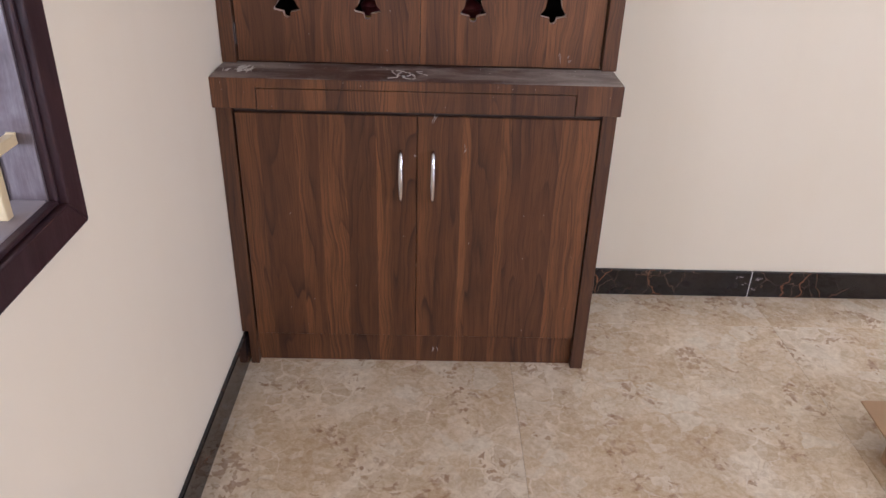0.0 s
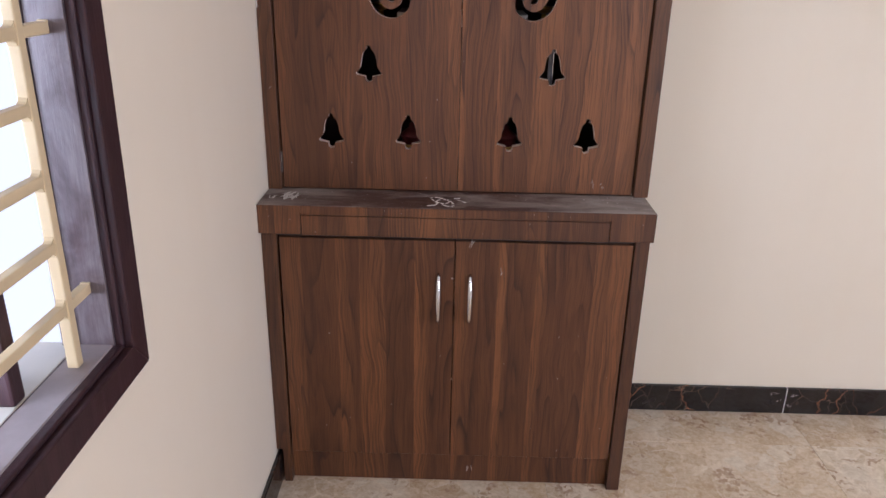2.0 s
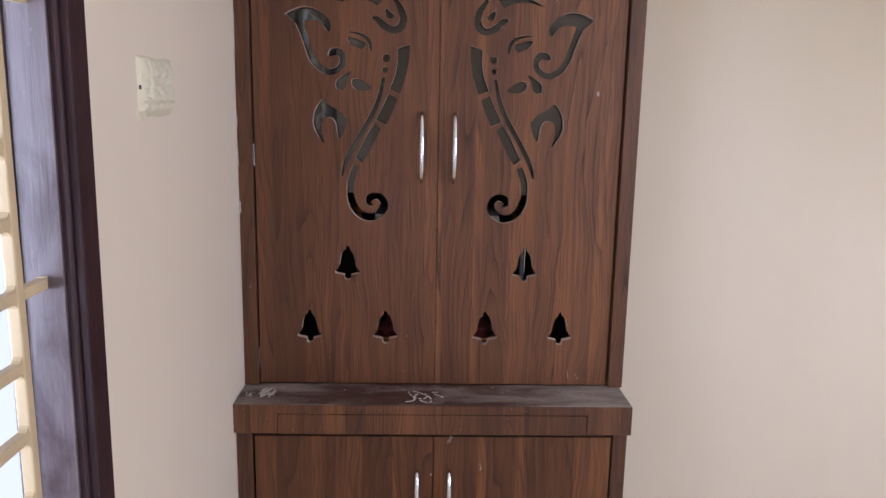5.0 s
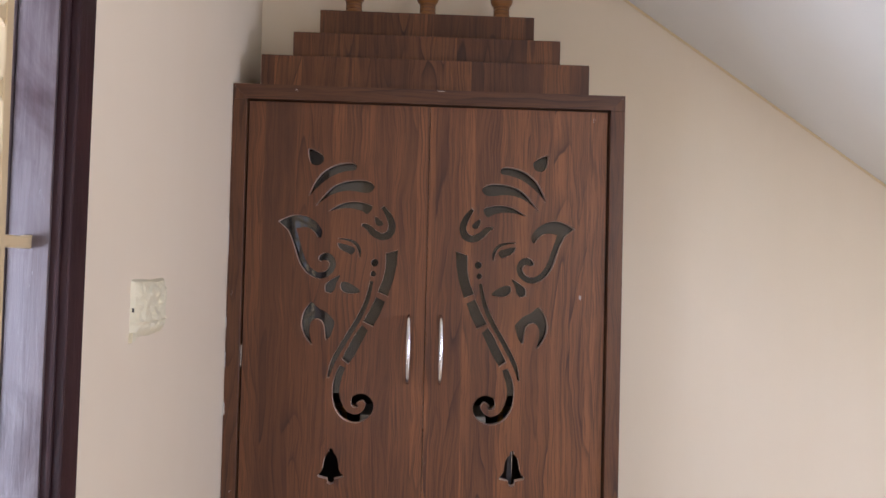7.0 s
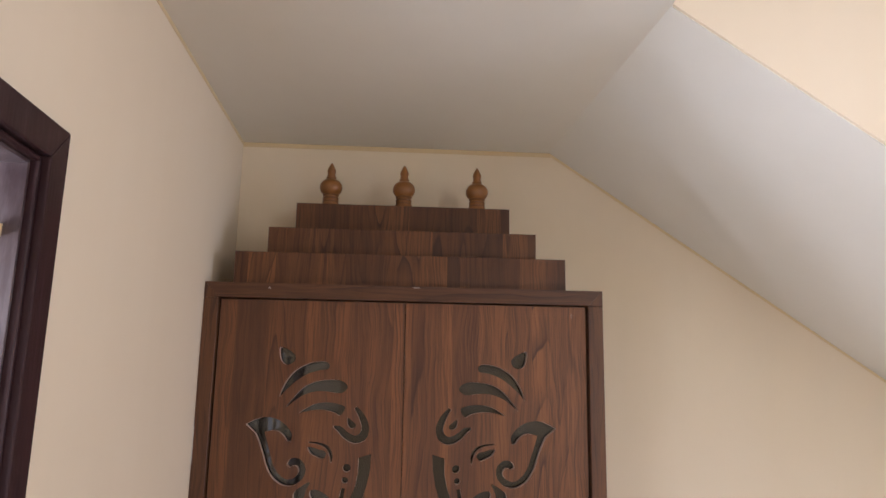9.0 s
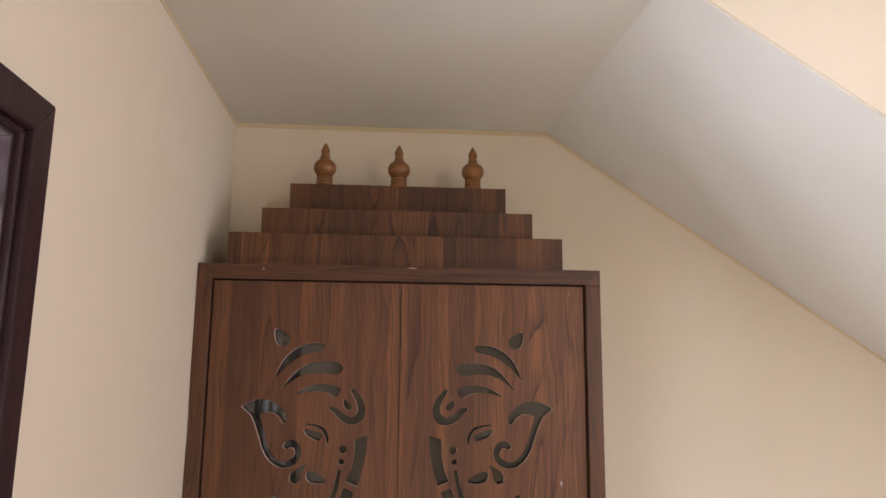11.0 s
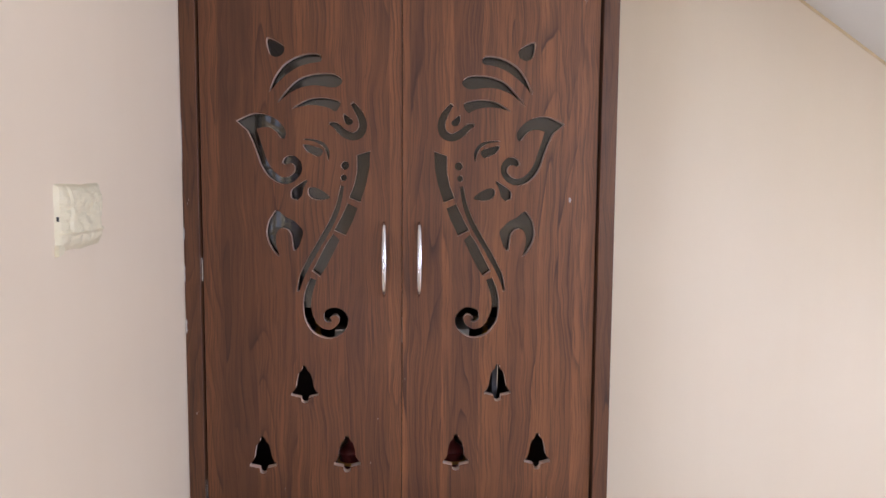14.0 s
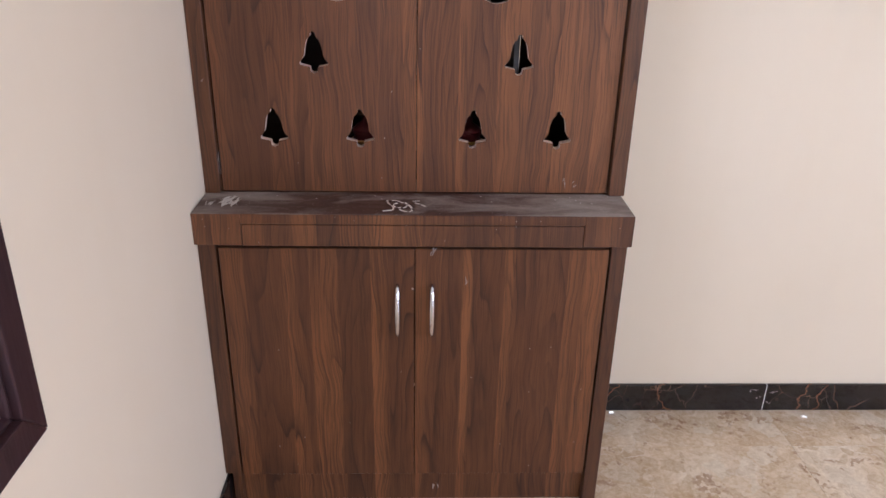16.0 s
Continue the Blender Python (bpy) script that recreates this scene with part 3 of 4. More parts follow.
for k in range(3):
    part("rocker", box(0.005, 0.0090, 0.008 + 0.021 * k - 0.009, 0.008 + 0.021 * k + 0.009, -0.022, 0.022, 0.002), PLASTIC, plate)
part("slot", box(0.0030, 0.0060, -0.0722, -0.0710, -0.006, 0.000), BLACK, plate)
for z in (-0.007, 0.004):
    part("slot", box(0.0100, 0.0128, 0.0460, 0.0474, z - 0.002, z + 0.002), BLACK, plate)
part("film_corner", prism([(-0.076, -0.052), (-0.060, -0.049), (-0.055, -0.036), (-0.074, -0.038)], "x", 0.0005, 0.0060), MASKING, plate, "folded pale corner of film")
bm = bmesh.new()
nx, nz = 30, 20
grid = []
for i in range(nx + 1):
    row = []
    for k in range(nz + 1):
        a, b = i / nx * 2 - 1, k / nz * 2 - 1
        y, z = 0.0730 * a + 0.002 * noise.noise((b * 2.3, a, 3.1)), 0.0435 * b + 0.002 * noise.noise((a * 2.7, b, 7.7)) - (0.004 if b < -0.9 else 0)
        rim = max(0.0, (1 - a**6) * (1 - b**6)) ** 0.55
        crease = abs(noise.noise((a * 2.6, b * 2.2, 0.4))) * 0.0060 + abs(noise.noise((a * 6 + b * 3, b * 5, 2.4))) * 0.0022
        sag = 0.0045 if -0.55 < b < -0.42 else 0.0025 if b >= -0.42 and abs(a) < 0.62 else 0.0
        row.append(bm.verts.new((-0.0006 + rim * (0.0105 + crease + sag), y, z)))
    grid.append(row)
for i in range(nx):
    for k in range(nz):
        bm.faces.new((grid[i][k], grid[i + 1][k], grid[i + 1][k + 1], grid[i][k + 1]))
part("masking_film", bm, MASKING, plate, "crumpled pale masking film")

# ---- the cabinet ----
cabinet = thing("shrine_cabinet", "dark walnut laminate shrine cabinet with pierced doors and stepped crown", "cabinet", (0, 0, 0))
CL, CR = -0.457, 0.457          # outer sides
DL, DM, DR = -0.421, -0.001, 0.419  # door edges
BACK = NORTH - 0.002
LOW_Y, UP_Y = -0.109, 0.0

# lower posts; the one by the wall is cut back over the skirting
part("side_panel", prism([(CL, SKIRT + 0.012), (CL + 0.016, SKIRT + 0.012), (CL + 0.016, 0.0), (CL + 0.036, 0.0), (CL + 0.036, 0.714), (CL, 0.714)], "y", LOW_Y - 0.002, BACK - 0.014), WALNUT_EDGE, cabinet)
part("side_panel", box(0.4165, 0.449, LOW_Y - 0.002, BACK - 0.014, 0.0, 0.714, 0.001, 1), WALNUT_EDGE, cabinet)
part("toe_kick", box(CL + 0.0365, 0.4160, -0.089, -0.072, 0.0, 0.0945, 0.001, 1), WALNUT_LOW, cabinet)
part("base_shelf", box(CL + 0.0365, 0.4160, -0.070, BACK - 0.02, 0.080, 0.096), INSIDE, cabinet)
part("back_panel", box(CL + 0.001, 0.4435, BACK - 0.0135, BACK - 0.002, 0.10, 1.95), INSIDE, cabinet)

# ledge with its drawer
LEDGE_F, L0, L1 = -0.131, -0.4575, 0.452
DZ = 0.761
bm = bmesh.new()
add_box(bm, L0, -0.3595, LEDGE_F, 0.02, 0.715, 0.7835, 0.001, 1)
add_box(bm, 0.3495, L1, LEDGE_F, 0.02, 0.715, 0.7835, 0.001, 1)
add_box(bm, -0.3595, 0.3495, LEDGE_F, 0.02, DZ + 0.0015, 0.7835, 0.001, 1)
part("ledge", bm, WALNUT_FINE, cabinet)
part("ledge_top", box(L0 + 0.001, L1 - 0.001, LEDGE_F + 0.001, 0.0, 0.7838, 0.7850, 0.0005, 1), DUSTY, cabinet, "dust-smeared ledge top")
part("ledge_end", box(L0 - 0.0003, L0 + 0.002, LEDGE_F + 0.001, 0.0, 0.716, 0.783), INSIDE, cabinet)
part("drawer_front", box(-0.3578, 0.3478, LEDGE_F + 0.0006, LEDGE_F + 0.018, 0.7135, DZ, 0.001, 1), WALNUT_FINE, cabinet)
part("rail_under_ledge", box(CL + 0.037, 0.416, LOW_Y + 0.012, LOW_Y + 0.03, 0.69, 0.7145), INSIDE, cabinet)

# upper carcass
part("side_panel", box(CL, DL - 0.004, UP_Y - 0.012, BACK - 0.014, 0.7855, 1.928, 0.001, 1), WALNUT_EDGE, cabinet)
part("side_panel", box(DR + 0.004, CR, UP_Y - 0.012, BACK - 0.014, 0.7855, 1.928, 0.001, 1), WALNUT_EDGE, cabinet)
bm = prism([(CL, 1.964), (CR, 1.964), (CR, 1.9635), (DR + 0.004, 1.9300), (DL - 0.004, 1.9300), (CL, 1.9635)], "y", UP_Y - 0.0125, BACK - 0.014)
part("top_rail", bm, WALNUT_ACROSS, cabinet)
for s, x0, x1 in ((-1, CL, DL - 0.004), (1, DR + 0.004, CR)):
    wide, thin = (x0, x1) if s < 0 else (x1, x0)
    part("mitre_end", prism([(wide, 1.9283), (thin, 1.9283), (thin, 1.9297), (wide, 1.9632)], "y", UP_Y - 0.012, BACK - 0.014), WALNUT_EDGE, cabinet)
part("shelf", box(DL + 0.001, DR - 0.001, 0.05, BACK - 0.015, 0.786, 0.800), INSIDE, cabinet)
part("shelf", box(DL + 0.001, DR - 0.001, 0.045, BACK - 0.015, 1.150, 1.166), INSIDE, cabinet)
part("divider", box(0.203, 0.2135, 0.045, BACK - 0.015, 0.80, 1.15), SLATE, cabinet, "grey upright inside")
part("divider_edge", box(0.2137, 0.2150, 0.044, 0.060, 0.80, 1.15), CHROME, cabinet, "thin bright edge strip")

# stepped crown
for x0, x1, y0, z0, z1 in ((-0.401, 0.377, 0.018, 1.9645, 2.042), (-0.335, 0.314, 0.060, 2.0425, 2.111), (-0.281, 0.259, 0.128, 2.1115, 2.190)):
    part("crown_tier", box(x0, x1, y0, BACK - 0.003, z0, z1, 0.0008, 1), WALNUT_DARK, cabinet)

# turned finials
profile = [(0.0200, 0.0), (0.0215, 0.003), (0.0215, 0.006), (0.0175, 0.009), (0.0195, 0.012), (0.0205, 0.015), (0.0175, 0.018), (0.0165, 0.020), (0.0185, 0.023), (0.0165, 0.026), (0.0190, 0.029), (0.0245, 0.034), (0.0278, 0.041), (0.0287, 0.048), (0.0275, 0.055), (0.0235, 0.062), (0.0170, 0.067), (0.0120, 0.0695), (0.0125, 0.0725), (0.0130, 0.0745), (0.0095, 0.077), (0.0110, 0.0800), (0.0090, 0.083), (0.0108, 0.088), (0.0112, 0.092), (0.0092, 0.098), (0.0055, 0.106), (0.0012, 0.1135)]
groove = [(0.0182, 0.0), (0.0205, 0.0012), (0.0205, 0.0028), (0.0182, 0.004)]
for x in (-0.199, -0.012, 0.177):
    fin = part("finial", lathe(profile, 36), HONEY, cabinet, "turned honey-coloured wooden finial", smooth=True)
    fin.location = (x, 0.148, 2.190)
    for z in (0.0075, 0.0165, 0.0245):
        g = part("groove", lathe(groove, 32), HONEY_DARK, fin, "darker turned groove", smooth=True)
        g.location = (0, 0, z)


def bow_handle(name, x, y, z0, z1, parent, standoff=0.024):
    """A bowed chrome pull, thick in the middle and pointed at both ends, on two feet."""
    n, h = 18, z1 - z0
    pts, rad = [], []
    for i in range(n + 1):
        s = i / n
        pts.append((x, y - 0.004 - standoff * (math.sin(math.pi * s) ** 0.55), z0 + h * s))
        rad.append(0.0028 + 0.0030 * math.sin(math.pi * s) ** 0.35)
    ob = part(name, tube(pts, rad, 12), CHROME, parent, "polished chrome bow handle", smooth=True)
    for z in (z0 + 0.006, z1 - 0.006):
        part("handle_foot", tube([(x, y + 0.001, z), (x, y - 0.009, z)], [0.0042, 0.0036], 10), CHROME, ob, smooth=True)
    return ob


# lower doors
for x0, x1, hx in ((CL + 0.0405, DM - 0.0028, -0.0405), (DM - 0.0012, 0.4125, 0.0345)):
    door = part("lower_door", box(x0, x1, LOW_Y, LOW_Y + 0.018, 0.0965, 0.6990, 0.0012, 1), WALNUT_LOW, cabinet)
    bow_handle("handle", hx, LOW_Y, 0.489, 0.617, door, 0.020)

# ---- pierced upper doors ----
MOTIF_SHAPES = {
    "leaf": [(-0.282, 1.820), (-0.264, 1.815), (-0.247, 1.802), (-0.249, 1.788), (-0.262, 1.781), (-0.275, 1.786), (-0.281, 1.799)],
    "stripe_high": [(-0.278, 1.710), (-0.267, 1.740), (-0.250, 1.764), (-0.229, 1.779), (-0.205, 1.788), (-0.182, 1.790), (-0.170, 1.784), (-0.172, 1.773), (-0.191, 1.770), (-0.216, 1.762), (-0.240, 1.747), (-0.262, 1.727)],
    "stripe_mid": [(-0.262, 1.687), (-0.243, 1.713), (-0.223, 1.733), (-0.201, 1.744), (-0.176, 1.749), (-0.147, 1.749), (-0.131, 1.741), (-0.127, 1.732), (-0.135, 1.723), (-0.149, 1.720), (-0.177, 1.724), (-0.203, 1.722), (-0.229, 1.712), (-0.248, 1.698)],
    "stripe_low": [(-0.232, 1.675), (-0.212, 1.689), (-0.192, 1.697), (-0.163, 1.699), (-0.131, 1.690), (-0.141, 1.671), (-0.156, 1.678), (-0.182, 1.683), (-0.208, 1.681)],
    "drop": [(-0.124, 1.666), (-0.113, 1.659), (-0.105, 1.651), (-0.108, 1.644), (-0.118, 1.644), (-0.124, 1.653)],
    "eye": [(-0.210, 1.601), (-0.198, 1.601), (-0.185, 1.597), (-0.173, 1.594), (-0.168, 1.586), (-0.176, 1.576), (-0.190, 1.581), (-0.203, 1.588)],
    "petal": [(-0.199, 1.510), (-0.184, 1.511), (-0.166, 1.502), (-0.154, 1.490), (-0.170, 1.485), (-0.190, 1.487), (-0.200, 1.497)],
    "lobe": [(-0.265, 1.463), (-0.248, 1.449), (-0.230, 1.440), (-0.219, 1.429), (-0.211, 1.418), (-0.216, 1.397), (-0.222, 1.383), (-0.231, 1.377), (-0.234, 1.394), (-0.237, 1.411), (-0.245, 1.422), (-0.258, 1.424), (-0.267, 1.413), (-0.268, 1.391), (-0.262, 1.364), (-0.278, 1.382), (-0.288, 1.409), (-0.285, 1.436), (-0.275, 1.454)],
}
TRUNK = {
    "a": [(-0.097, 1.580), (-0.069, 1.589), (-0.070, 1.556), (-0.077, 1.520), (-0.090, 1.480), (-0.114, 1.490), (-0.103, 1.517), (-0.097, 1.546)],
    "b": [(-0.117, 1.478), (-0.096, 1.468), (-0.106, 1.440), (-0.122, 1.409), (-0.146, 1.420), (-0.132, 1.446)],
    "c": [(-0.148, 1.413), (-0.134, 1.400), (-0.147, 1.373), (-0.163, 1.341), (-0.177, 1.321), (-0.193, 1.333), (-0.179, 1.360), (-0.163, 1.391)],
}
MOTIF_STROKES = {
    "hook": [(-0.107, 1.689, 0.008), (-0.092, 1.668, 0.0145), (-0.084, 1.645, 0.017), (-0.090, 1.626, 0.0185), (-0.107, 1.619, 0.017), (-0.127, 1.628, 0.016), (-0.142, 1.642, 0.013), (-0.155, 1.646, 0.005)],
    "brow": [(-0.208, 1.612, 0.0026), (-0.187, 1.610, 0.005), (-0.168, 1.602, 0.008), (-0.158, 1.586, 0.008), (-0.157, 1.569, 0.0026)],
    "comma": [(-0.202, 1.526, 0.004), (-0.214, 1.514, 0.013), (-0.224, 1.499, 0.025), (-0.229, 1.486, 0.013)],
    "rib": [(-0.128, 1.515, 0.008), (-0.137, 1.472, 0.0106), (-0.153, 1.433, 0.012), (-0.176, 1.393, 0.012), (-0.199, 1.353, 0.012), (-0.215, 1.320, 0.0106), (-0.223, 1.289, 0.005)],
    "tail": [(-0.190, 1.316, 0.0145), (-0.201, 1.285, 0.017), (-0.204, 1.256, 0.017), (-0.198, 1.226, 0.020), (-0.181, 1.203, 0.020), (-0.155, 1.196, 0.020), (-0.132, 1.209, 0.020), (-0.126, 1.230, 0.019), (-0.139, 1.245, 0.017), (-0.157, 1.242, 0.018), (-0.161, 1.229, 0.014), (-0.152, 1.224, 0.006)],
}
EAR_STEM = [(-0.316, 1.633, 0.020), (-0.308, 1.612, 0.017), (-0.299, 1.586, 0.016), (-0.290, 1.560, 0.016), (-0.276, 1.539, 0.016), (-0.256, 1.526, 0.0145), (-0.236, 1.528, 0.0145), (-0.222, 1.541, 0.0145), (-0.220, 1.557, 0.016), (-0.230, 1.569, 0.017), (-0.243, 1.568, 0.016), (-0.250, 1.560, 0.009)]
EAR_TOP = [(-0.248, 1.613), (-0.245, 1.626), (-0.251, 1.639), (-0.265, 1.653), (-0.286, 1.663), (-0.310, 1.665), (-0.331, 1.658), (-0.348, 1.649)]
EAR_UNDER = [(-0.294, 1.636), (-0.279, 1.636), (-0.265, 1.627), (-0.256, 1.614)]


def circle(x, z, r, n=20):
    return [(x + r * math.cos(2 * math.pi * k / n), z + r * math.sin(2 * math.pi * k / n)) for k in range(n)]


def bell_outline(x, top):
    """A hand bell: knob, shoulder, flared lip and clapper."""
    side = curve_through([(0.0, 0.0), (0.0052, -0.004), (0.0058, -0.010), (0.0130, -0.018), (0.0172, -0.034), (0.0200, -0.050), (0.0295, -0.0625)], 4)
    side += [np.array(p) for p in ((0.0285, -0.0665), (0.0180, -0.0690), (0.0082, -0.0710))]
    side += curve_through([(0.0080, -0.0730), (0.0065, -0.0805), (0.0, -0.0835)], 4)
    right = [(x + p[0], top + p[1]) for p in side]
    left = [(x - p[0], top + p[1]) for p in side[-2:0:-1]]
    return right + left


def motif():
    """All piercings of the door by the wall; the other door has them mirrored."""
    out = [[tuple(p) for p in curve_through(s, 3, True)] for s in MOTIF_SHAPES.values()]
    out += [list(s) for s in TRUNK.values()]
    out += [[tuple(p) for p in stroke(s)] for s in MOTIF_STROKES.values()]
    one, two = stroke_sides(EAR_STEM)
    ear = [tuple(p) for p in curve_through(EAR_TOP, 3)]
    ear += [tuple(p) for p in two] + [tuple(p) for p in one[::-1]][:-1]
    ear += [tuple(p) for p in curve_through(EAR_UNDER, 3)]
    out.append(ear)
    out += [circle(-0.122, 1.558, 0.0088), circle(-0.125, 1.532, 0.0068)]
    out += [bell_outline(-0.302, 0.971), bell_outline(-0.1205, 0.971), bell_outline(-0.211, 1.1275)]
    return out


def pierced_door(name, x0, x1, z0, z1, holes, thick):
    """A board with real openings: an outline and its holes filled, given thickness; the routed edges show raw board."""
    cu = bpy.data.curves.new(name, "CURVE")
    cu.dimensions, cu.fill_mode, cu.extrude = "2D", "BOTH", thick / 2
    for loop in [[(x0, z0), (x1, z0), (x1, z1), (x0, z1)]] + holes:
        sp = cu.splines.new("POLY")
        sp.points.add(len(loop) - 1)
        sp.use_cyclic_u = True
        for p, (x, z) in zip(sp.points, loop):
            p.co = (x, z, 0, 1)
    tmp = new("pierced_outline", cu)
    bpy.context.view_layer.update()
    me = bpy.data.meshes.new_from_object(tmp.evaluated_get(bpy.context.evaluated_depsgraph_get()))
    bpy.data.objects.remove(tmp)
    bpy.data.curves.remove(cu)
    bm = bmesh.new()
    bm.from_mesh(me)
    bmesh.ops.remove_doubles(bm, verts=bm.verts, dist=0.00001)
    bm.to_mesh(me)
    bm.free()
    me.transform(Matrix(((1, 0, 0, 0), (0, 0, -1, UP_Y + thick / 2), (0, 1, 0, 0), (0, 0, 0, 1))))
    me.materials.clear()
    for m in (WALNUT, RAW_EDGE):
        me.materials.append(m)
    for p in me.polygons:
        c = p.center
        inner = x0 + 0.002 < c.x < x1 - 0.002 and z0 + 0.002 < c.z < z1 - 0.002
        p.use_smooth = False
        p.material_index = 1 if inner and abs(p.normal.y) < 0.5 else 0
    me.name = name
    ob = new(name, me)
    ob.parent = cabinet
    return ob


holes = motif()
mirrored = [[(-0.002 - x, z) for x, z in h] for h in holes]
for x0, x1, hs, hx in ((DL, DM - 0.0008, holes, -0.0395), (DM + 0.0008, DR, mirrored, 0.0355)):
    door = pierced_door("upper_door", x0, x1, 0.7880, 1.9268, hs, 0.018)
    tagged(door, "walnut door pierced with scrollwork and bells")
    bow_handle("handle", hx, UP_Y, 1.280, 1.438, door)
    mid = (x0 + x1) / 2
    pane = part("glass_pane", box(-0.175, 0.175, -0.002, 0.002, 1.250, 1.905), GLASS, door, "smoked glass pane")
    pane.location, pane.rotation_euler = (mid, 0.0275, 0), (0, 0, radians(0.2 if x0 < -0.1 else -1.2))

# concealed hinges that show in the gap by the wall
for z in (0.850, 1.336):
    part("hinge", box(DL - 0.0036, DL - 0.0012, UP_Y - 0.0030, UP_Y + 0.0100, z - 0.025, z + 0.025, 0.0006, 1), CHROME, cabinet, "bright steel hinge edge")

# ---- things on the shelves inside ----
pot_profile = [(0.020, 0.0), (0.024, 0.003), (0.030, 0.02), (0.034, 0.045), (0.030, 0.075), (0.022, 0.090), (0.026, 0.098), (0.0255, 0.101), (0.020, 0.101)]
for x in (-0.118, 0.118):
    pot = thing("lidded_pot", "dark maroon pot with a brass band on a cabinet shelf", "pot", (x, 0.090, 0.800), "pots in the cabinet")
    part("pot_body", lathe(pot_profile, 28), MAROON, pot, smooth=True)
    part("pot_band", lathe([(0.0285, 0.0765), (0.0316, 0.0780), (0.0302, 0.0825), (0.0265, 0.0835)], 28), GILT, pot, smooth=True)
    part("pot_lid", lathe([(0.0265, 0.1015), (0.027, 0.105), (0.016, 0.116), (0.006, 0.122), (0.007, 0.130), (0.002, 0.134)], 24), MAROON, pot, smooth=True)
slab = thing("stone_plinth", "low pale stone plinth on the cabinet shelf", "plinth", (0, 0.05, 1.166))
part("plinth_block", box(-0.15, 0.15, 0.0, 0.15, 0.0, 0.030, 0.003), STONE, slab)
for x in (-0.190, 0.190):
    tray = thing("brass_lamp", "small old brass oil lamp on a cabinet shelf", "oil lamp", (x, 0.085, 1.166), "lamps in the cabinet")
    part("lamp_foot", lathe([(0.022, 0.0), (0.022, 0.004), (0.008, 0.010), (0.006, 0.030)], 24), BRASS, tray, smooth=True)
    part("lamp_bowl", lathe([(0.006, 0.0305), (0.020, 0.036), (0.026, 0.046), (0.0255, 0.0475), (0.012, 0.042)], 24), BRASS, tray, smooth=True)

# ---- chalk marks and paint smears ----


def smear(name, centre, size, normal, seed, parent, label="", lines=1):
    """A thin irregular dab lying on a surface: on top ('z') or on a front ('y')."""
    rnd = random.Random(seed)
    bm = bmesh.new()
    for _ in range(lines):
        ox, oz = (rnd.uniform(-0.7, 0.7) * size[0], rnd.uniform(-0.7, 0.7) * size[1]) if lines > 1 else (0, 0)
        n = 14
        pts = []
        lean = rnd.uniform(-0.5, 0.9)
        for k in range(n):
            a = 2 * math.pi * k / n
            r = rnd.uniform(0.55, 1.0)
            long, thin = (r * rnd.uniform(0.5, 0.8) * math.sin(a), r * 0.13 * math.cos(a)) if lines > 1 else (r * math.sin(a), r * math.cos(a))
            u, v = ox + size[0] * (thin * math.cos(lean) + long * math.sin(lean)), oz + size[1] * (long * math.cos(lean) - thin * math.sin(lean))
            pts.append((centre[0] + u, centre[1], centre[2] + v) if normal == "y" else (centre[0] + u, centre[1] + v, centre[2]))
        mid = tuple(np.mean(pts, 0))
        lift = Vector((0, -0.0007, 0)) if normal == "y" else Vector((0, 0, 0.0007))
        top = bm.verts.new(Vector(mid) + lift)
        rim = [bm.verts.new(p) for p in pts]
        for k in range(n):
            bm.faces.new((top, rim[k], rim[(k + 1) % n]))
        bm.faces.new(rim)
    return part(name, bm, CHALK if normal == "z" else SMEAR, parent, label)


LT = 0.7851


def chalk_stroke(points, width, bm):
    left, right = stroke_sides([(x, y, width * (0.5 + 0.55 * noise.noise((x * 90, y * 90, 1)))) for x, y in points], 5)
    low = [[bm.verts.new((p[0], p[1], LT)) for p in side] for side in (left, right)]
    ridge = [bm.verts.new(((a[0] + b[0]) / 2, (a[1] + b[1]) / 2, LT + 0.0012)) for a, b in zip(left, right)]
    for i in range(len(ridge) - 1):
        if noise.noise((ridge[i].co.x * 170, ridge[i].co.y * 170, 4)) > 0.22:
            continue  # the powder is dabbed on with gaps
        bm.faces.new((low[0][i], low[0][i + 1], ridge[i + 1], ridge[i]))
        bm.faces.new((ridge[i], ridge[i + 1], low[1][i + 1], low[1][i]))


bm = bmesh.new()
CX = -0.030
chalk_stroke([(CX - 0.035, -0.052), (CX - 0.020, -0.048), (CX - 0.004, -0.055)], 0.0096, bm)
chalk_stroke([(CX - 0.032, -0.060), (CX - 0.024, -0.075), (CX - 0.018, -0.090), (CX - 0.020, -0.104)], 0.0080, bm)
chalk_stroke([(CX - 0.020, -0.072), (CX - 0.004, -0.060), (CX + 0.010, -0.072), (CX + 0.004, -0.090), (CX - 0.012, -0.088), (CX - 0.020, -0.074)], 0.0080, bm)
chalk_stroke([(CX + 0.006, -0.062), (CX + 0.018, -0.085), (CX + 0.020, -0.112)], 0.0112, bm)
chalk_stroke([(CX - 0.006, -0.100), (CX + 0.008, -0.112), (CX + 0.024, -0.114)], 0.0096, bm)
chalk_stroke([(CX - 0.040, -0.110), (CX - 0.020, -0.104)], 0.0096, bm)
chalk_stroke([(CX + 0.026, -0.062), (CX + 0.040, -0.072), (CX + 0.050, -0.084)], 0.0096, bm)
chalk_stroke([(CX + 0.022, -0.052), (CX + 0.036, -0.050)], 0.0048, bm)
tagged(part("chalk_drawing", bm, CHALK), "loose white powder drawing on the dusty cabinet ledge", "chalk drawing")

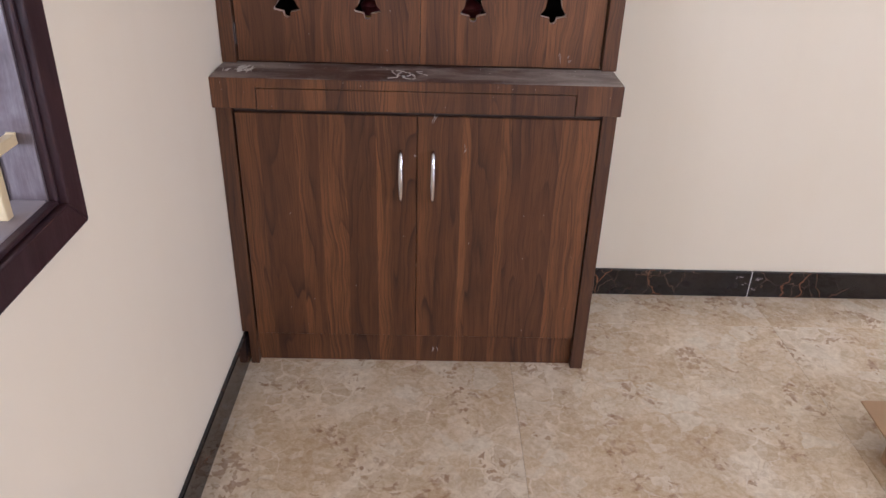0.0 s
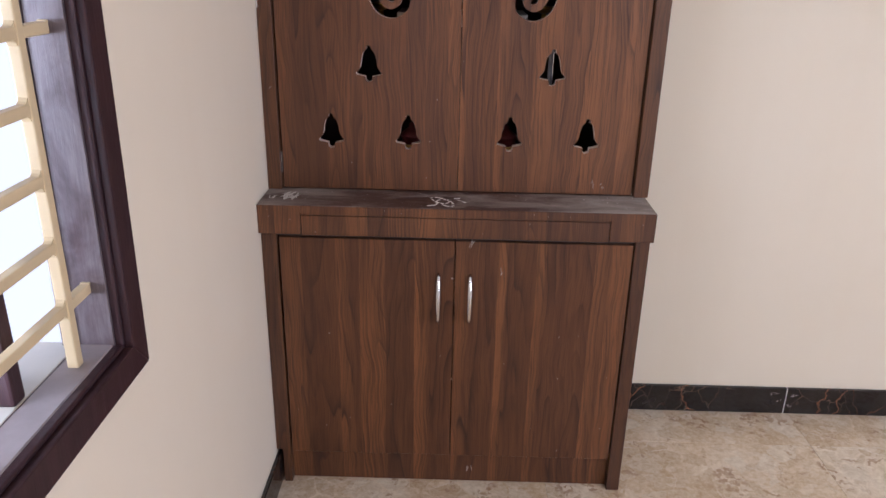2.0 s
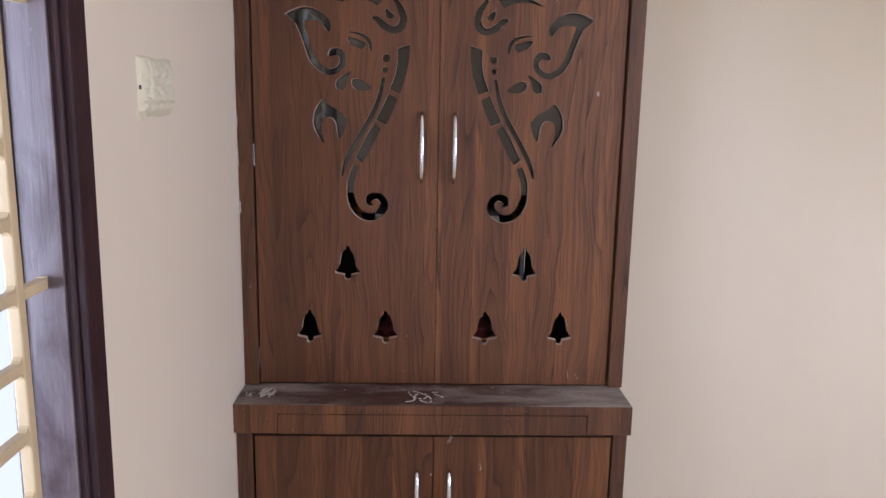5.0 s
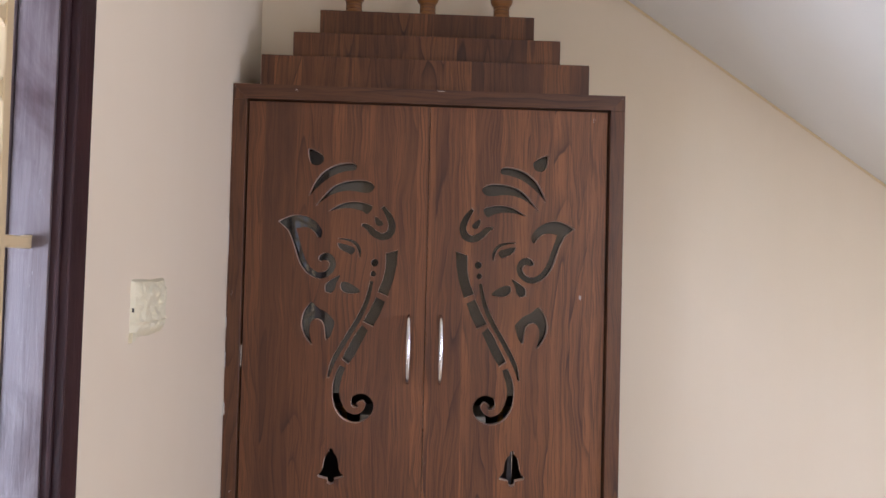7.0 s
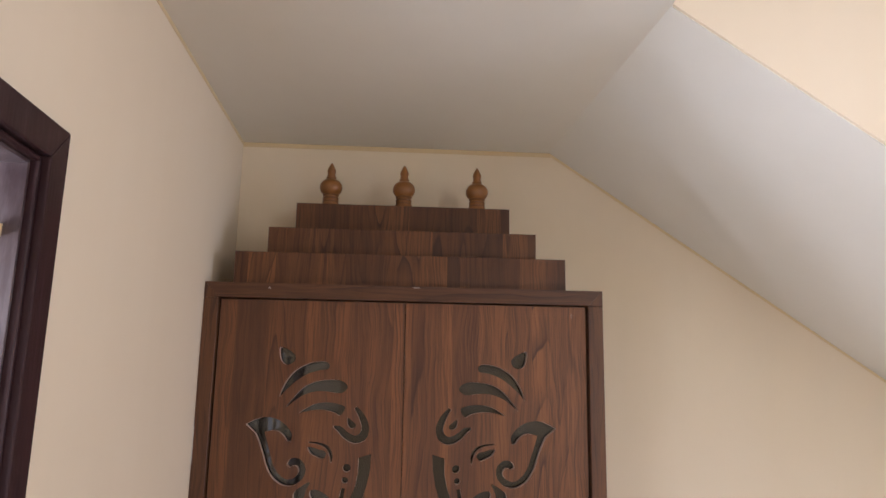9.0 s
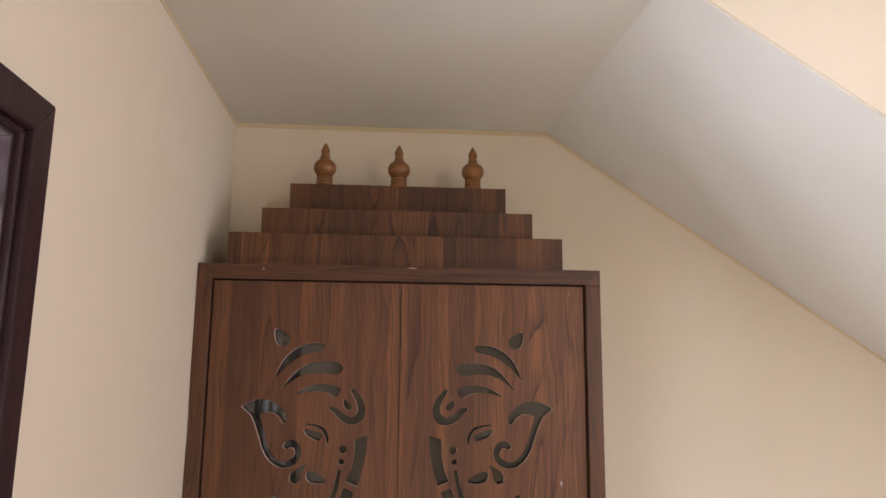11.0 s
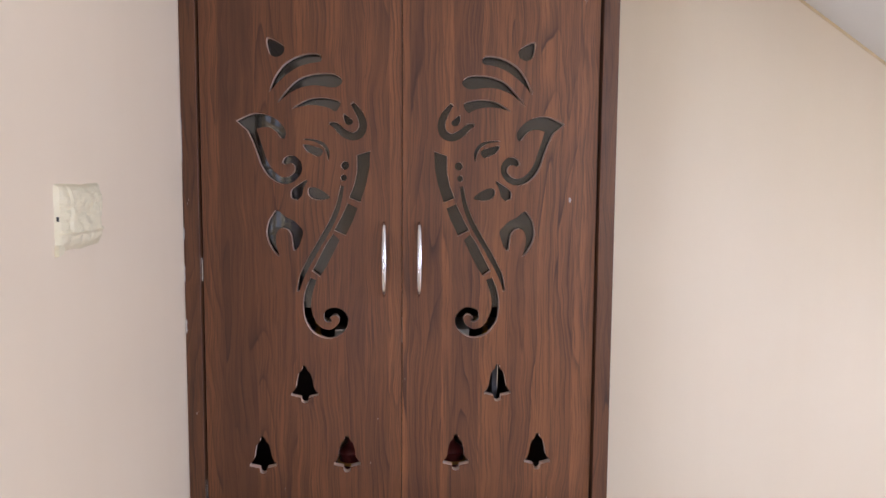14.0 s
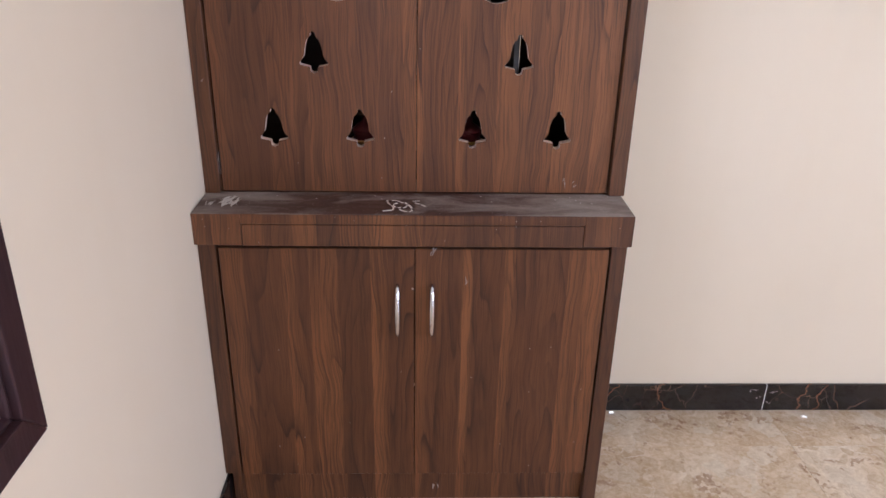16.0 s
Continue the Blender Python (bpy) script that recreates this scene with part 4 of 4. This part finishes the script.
smear("plaster_splash", (-0.395, -0.058, LT), (0.022, 0.030), "z", 4, cabinet, "dried white plaster splash", 22)
smear("plaster_splash", (-0.435, -0.070, LT), (0.010, 0.012), "z", 5, cabinet, "dried white plaster splash", 9)
rnd = random.Random(11)
for x in (-0.215, -0.09, -0.075, 0.14, 0.16, 0.30, 0.335, 0.345, 0.352, 0.36, 0.375, 0.42, -0.30):
    smear("plaster_splash", (x, rnd.uniform(-0.06, -0.012), LT), (0.0022, 0.0026), "z", rnd.randint(0, 999), cabinet)
smear("paint_smear", (0.361, UP_Y - 0.0002, 1.487), (0.0035, 0.008), "y", 21, cabinet, "white paint dab")
smear("paint_smear", (-0.437, UP_Y - 0.0123, 1.030), (0.006, 0.004), "y", 27, cabinet, "pale paint dab", 3)
smear("paint_smear", (-0.445, UP_Y - 0.0123, 1.480), (0.004, 0.006), "y", 28, cabinet, "pale paint dab", 2)
smear("paint_smear", (0.022, UP_Y - 0.0128, 1.9610), (0.013, 0.0016), "y", 29, cabinet, "white paint dab")
smear("paint_smear", (-0.312, UP_Y - 0.0128, 1.9540), (0.010, 0.005), "y", 30, cabinet, "pale paint dab", 3)
smear("paint_smear", (0.388, UP_Y - 0.0002, 1.905), (0.005, 0.005), "y", 35, cabinet, "white paint dab", 3)
smear("paint_smear", (0.345, UP_Y - 0.0002, 0.808), (0.006, 0.008), "y", 36, cabinet, "white paint dab", 3)
smear("paint_smear", (0.323, UP_Y - 0.0002, 0.812), (0.004, 0.013), "y", 22, cabinet, "white paint dab", 4)
smear("paint_smear", (0.036, LOW_Y - 0.0002, 0.690), (0.008, 0.013), "y", 23, cabinet, "white paint dab", 5)
smear("paint_smear", (0.105, LOW_Y - 0.0002, 0.622), (0.007, 0.012), "y", 24, cabinet, "white paint dab", 3)
smear("paint_smear", (-0.008, LOW_Y - 0.0002, 0.604), (0.003, 0.004), "y", 25, cabinet)
smear("paint_smear", (0.052, -0.0893, 0.047), (0.012, 0.014), "y", 26, cabinet, "white paint dab", 5)
for x, z, w, seed in ((1.005, 0.071, 0.018, 31), (1.022, 0.046, 0.012, 32), (1.068, 0.066, 0.020, 33), (1.052, 0.028, 0.010, 34)):
    smear("grout_smear", (x, NORTH - 0.0112, z), (w, 0.0055), "y", seed, north_skirting, "smear of pale grout", 4)
for k in range(26):
    x, z = rnd.uniform(-0.41, 0.40), rnd.choice((rnd.uniform(0.12, 0.68), rnd.uniform(0.80, 1.2)))
    y = LOW_Y if z < 0.7 else UP_Y
    if z > 0.7 and any(abs(x - bx) < 0.035 for bx in (-0.302, -0.1205, -0.211, 0.300, 0.1185, 0.209)):
        continue
    smear("paint_speck", (x, y - 0.0002, z), (0.0010, rnd.uniform(0.001, 0.003)), "y", k, cabinet)
for k in range(14):
    smear("paint_speck", (rnd.uniform(-0.45, 0.44), LEDGE_F - 0.0003, rnd.uniform(0.72, 0.778)), (0.0010, 0.0014), "y", 60 + k, cabinet)

# ---- cardboard box on the floor ----
carton = thing("cardboard_box", "low brown cardboard box with open flaps on the tiled floor", "cardboard box", (1.30, -0.60, 0.0))
W, D, H, T = 0.205, 0.16, 0.072, 0.004
for name, lim in (("carton_bottom", (-W, W, -D, D, 0.0, T)), ("carton_side", (-W, -W + T, -D + T, D - T, T, H)), ("carton_side", (W - T, W, -D + T, D - T, T, H)), ("carton_side", (-W, W, -D, -D + T, T, H)), ("carton_side", (-W, W, D - T, D, T, H))):
    part(name, box(*lim, 0.0012, 1), CARD, carton)
for s in (-1, 1):
    flap = part("carton_flap", box(-0.008, 2 * W + 0.008, -0.012, 0.115, 0.0, T, 0.001, 1), CARD, carton)
    flap.location, flap.rotation_euler = (-s * (W + 0.006), s * (D - 0.002), H + 0.0005), (radians(4), 0, 0 if s > 0 else math.pi)
part("packing_label", box(-W - 0.0008, -W, 0.02, 0.12, 0.022, 0.062), TAPE, carton, "pale paper label")

# ---- flaked wall paint along the cabinet's wall side ----
rnd = random.Random(5)
z = 0.80
while z < 1.9:
    h = rnd.uniform(0.03, 0.16)
    if rnd.random() < 0.6:
        w = rnd.uniform(0.0010, 0.0035)
        outline = [(WEST + 0.0006, z), (WEST + 0.001 + w, z + h * 0.15), (WEST + 0.001 + w * rnd.uniform(0.3, 1), z + h * 0.5), (WEST + 0.001 + w, z + h * 0.8), (WEST + 0.0006, z + h)]
        part("paint_flake", prism(outline, "y", UP_Y - 0.0135, UP_Y - 0.0122), CHALK, cabinet, "flake of pale wall paint")
    z += h + rnd.uniform(0.0, 0.08)

# ---- recessed lamps in the room's ceiling ----
for x, y in ((1.84, -3.68), (3.66, -3.62)):
    lamp = thing("ceiling_downlight", "square recessed white downlight in the ceiling", "ceiling light", (x, y, HIGH), "ceiling downlights")
    part("lamp_ring", lathe([(0.085, 0.0), (0.085, -0.008), (0.025, -0.010), (0.025, 0.0)], 32), ALUMINIUM, lamp)
    part("lamp_diffuser", lathe([(0.024, -0.002), (0.024, -0.007)], 24), LAMP, lamp, "glowing lamp disc")
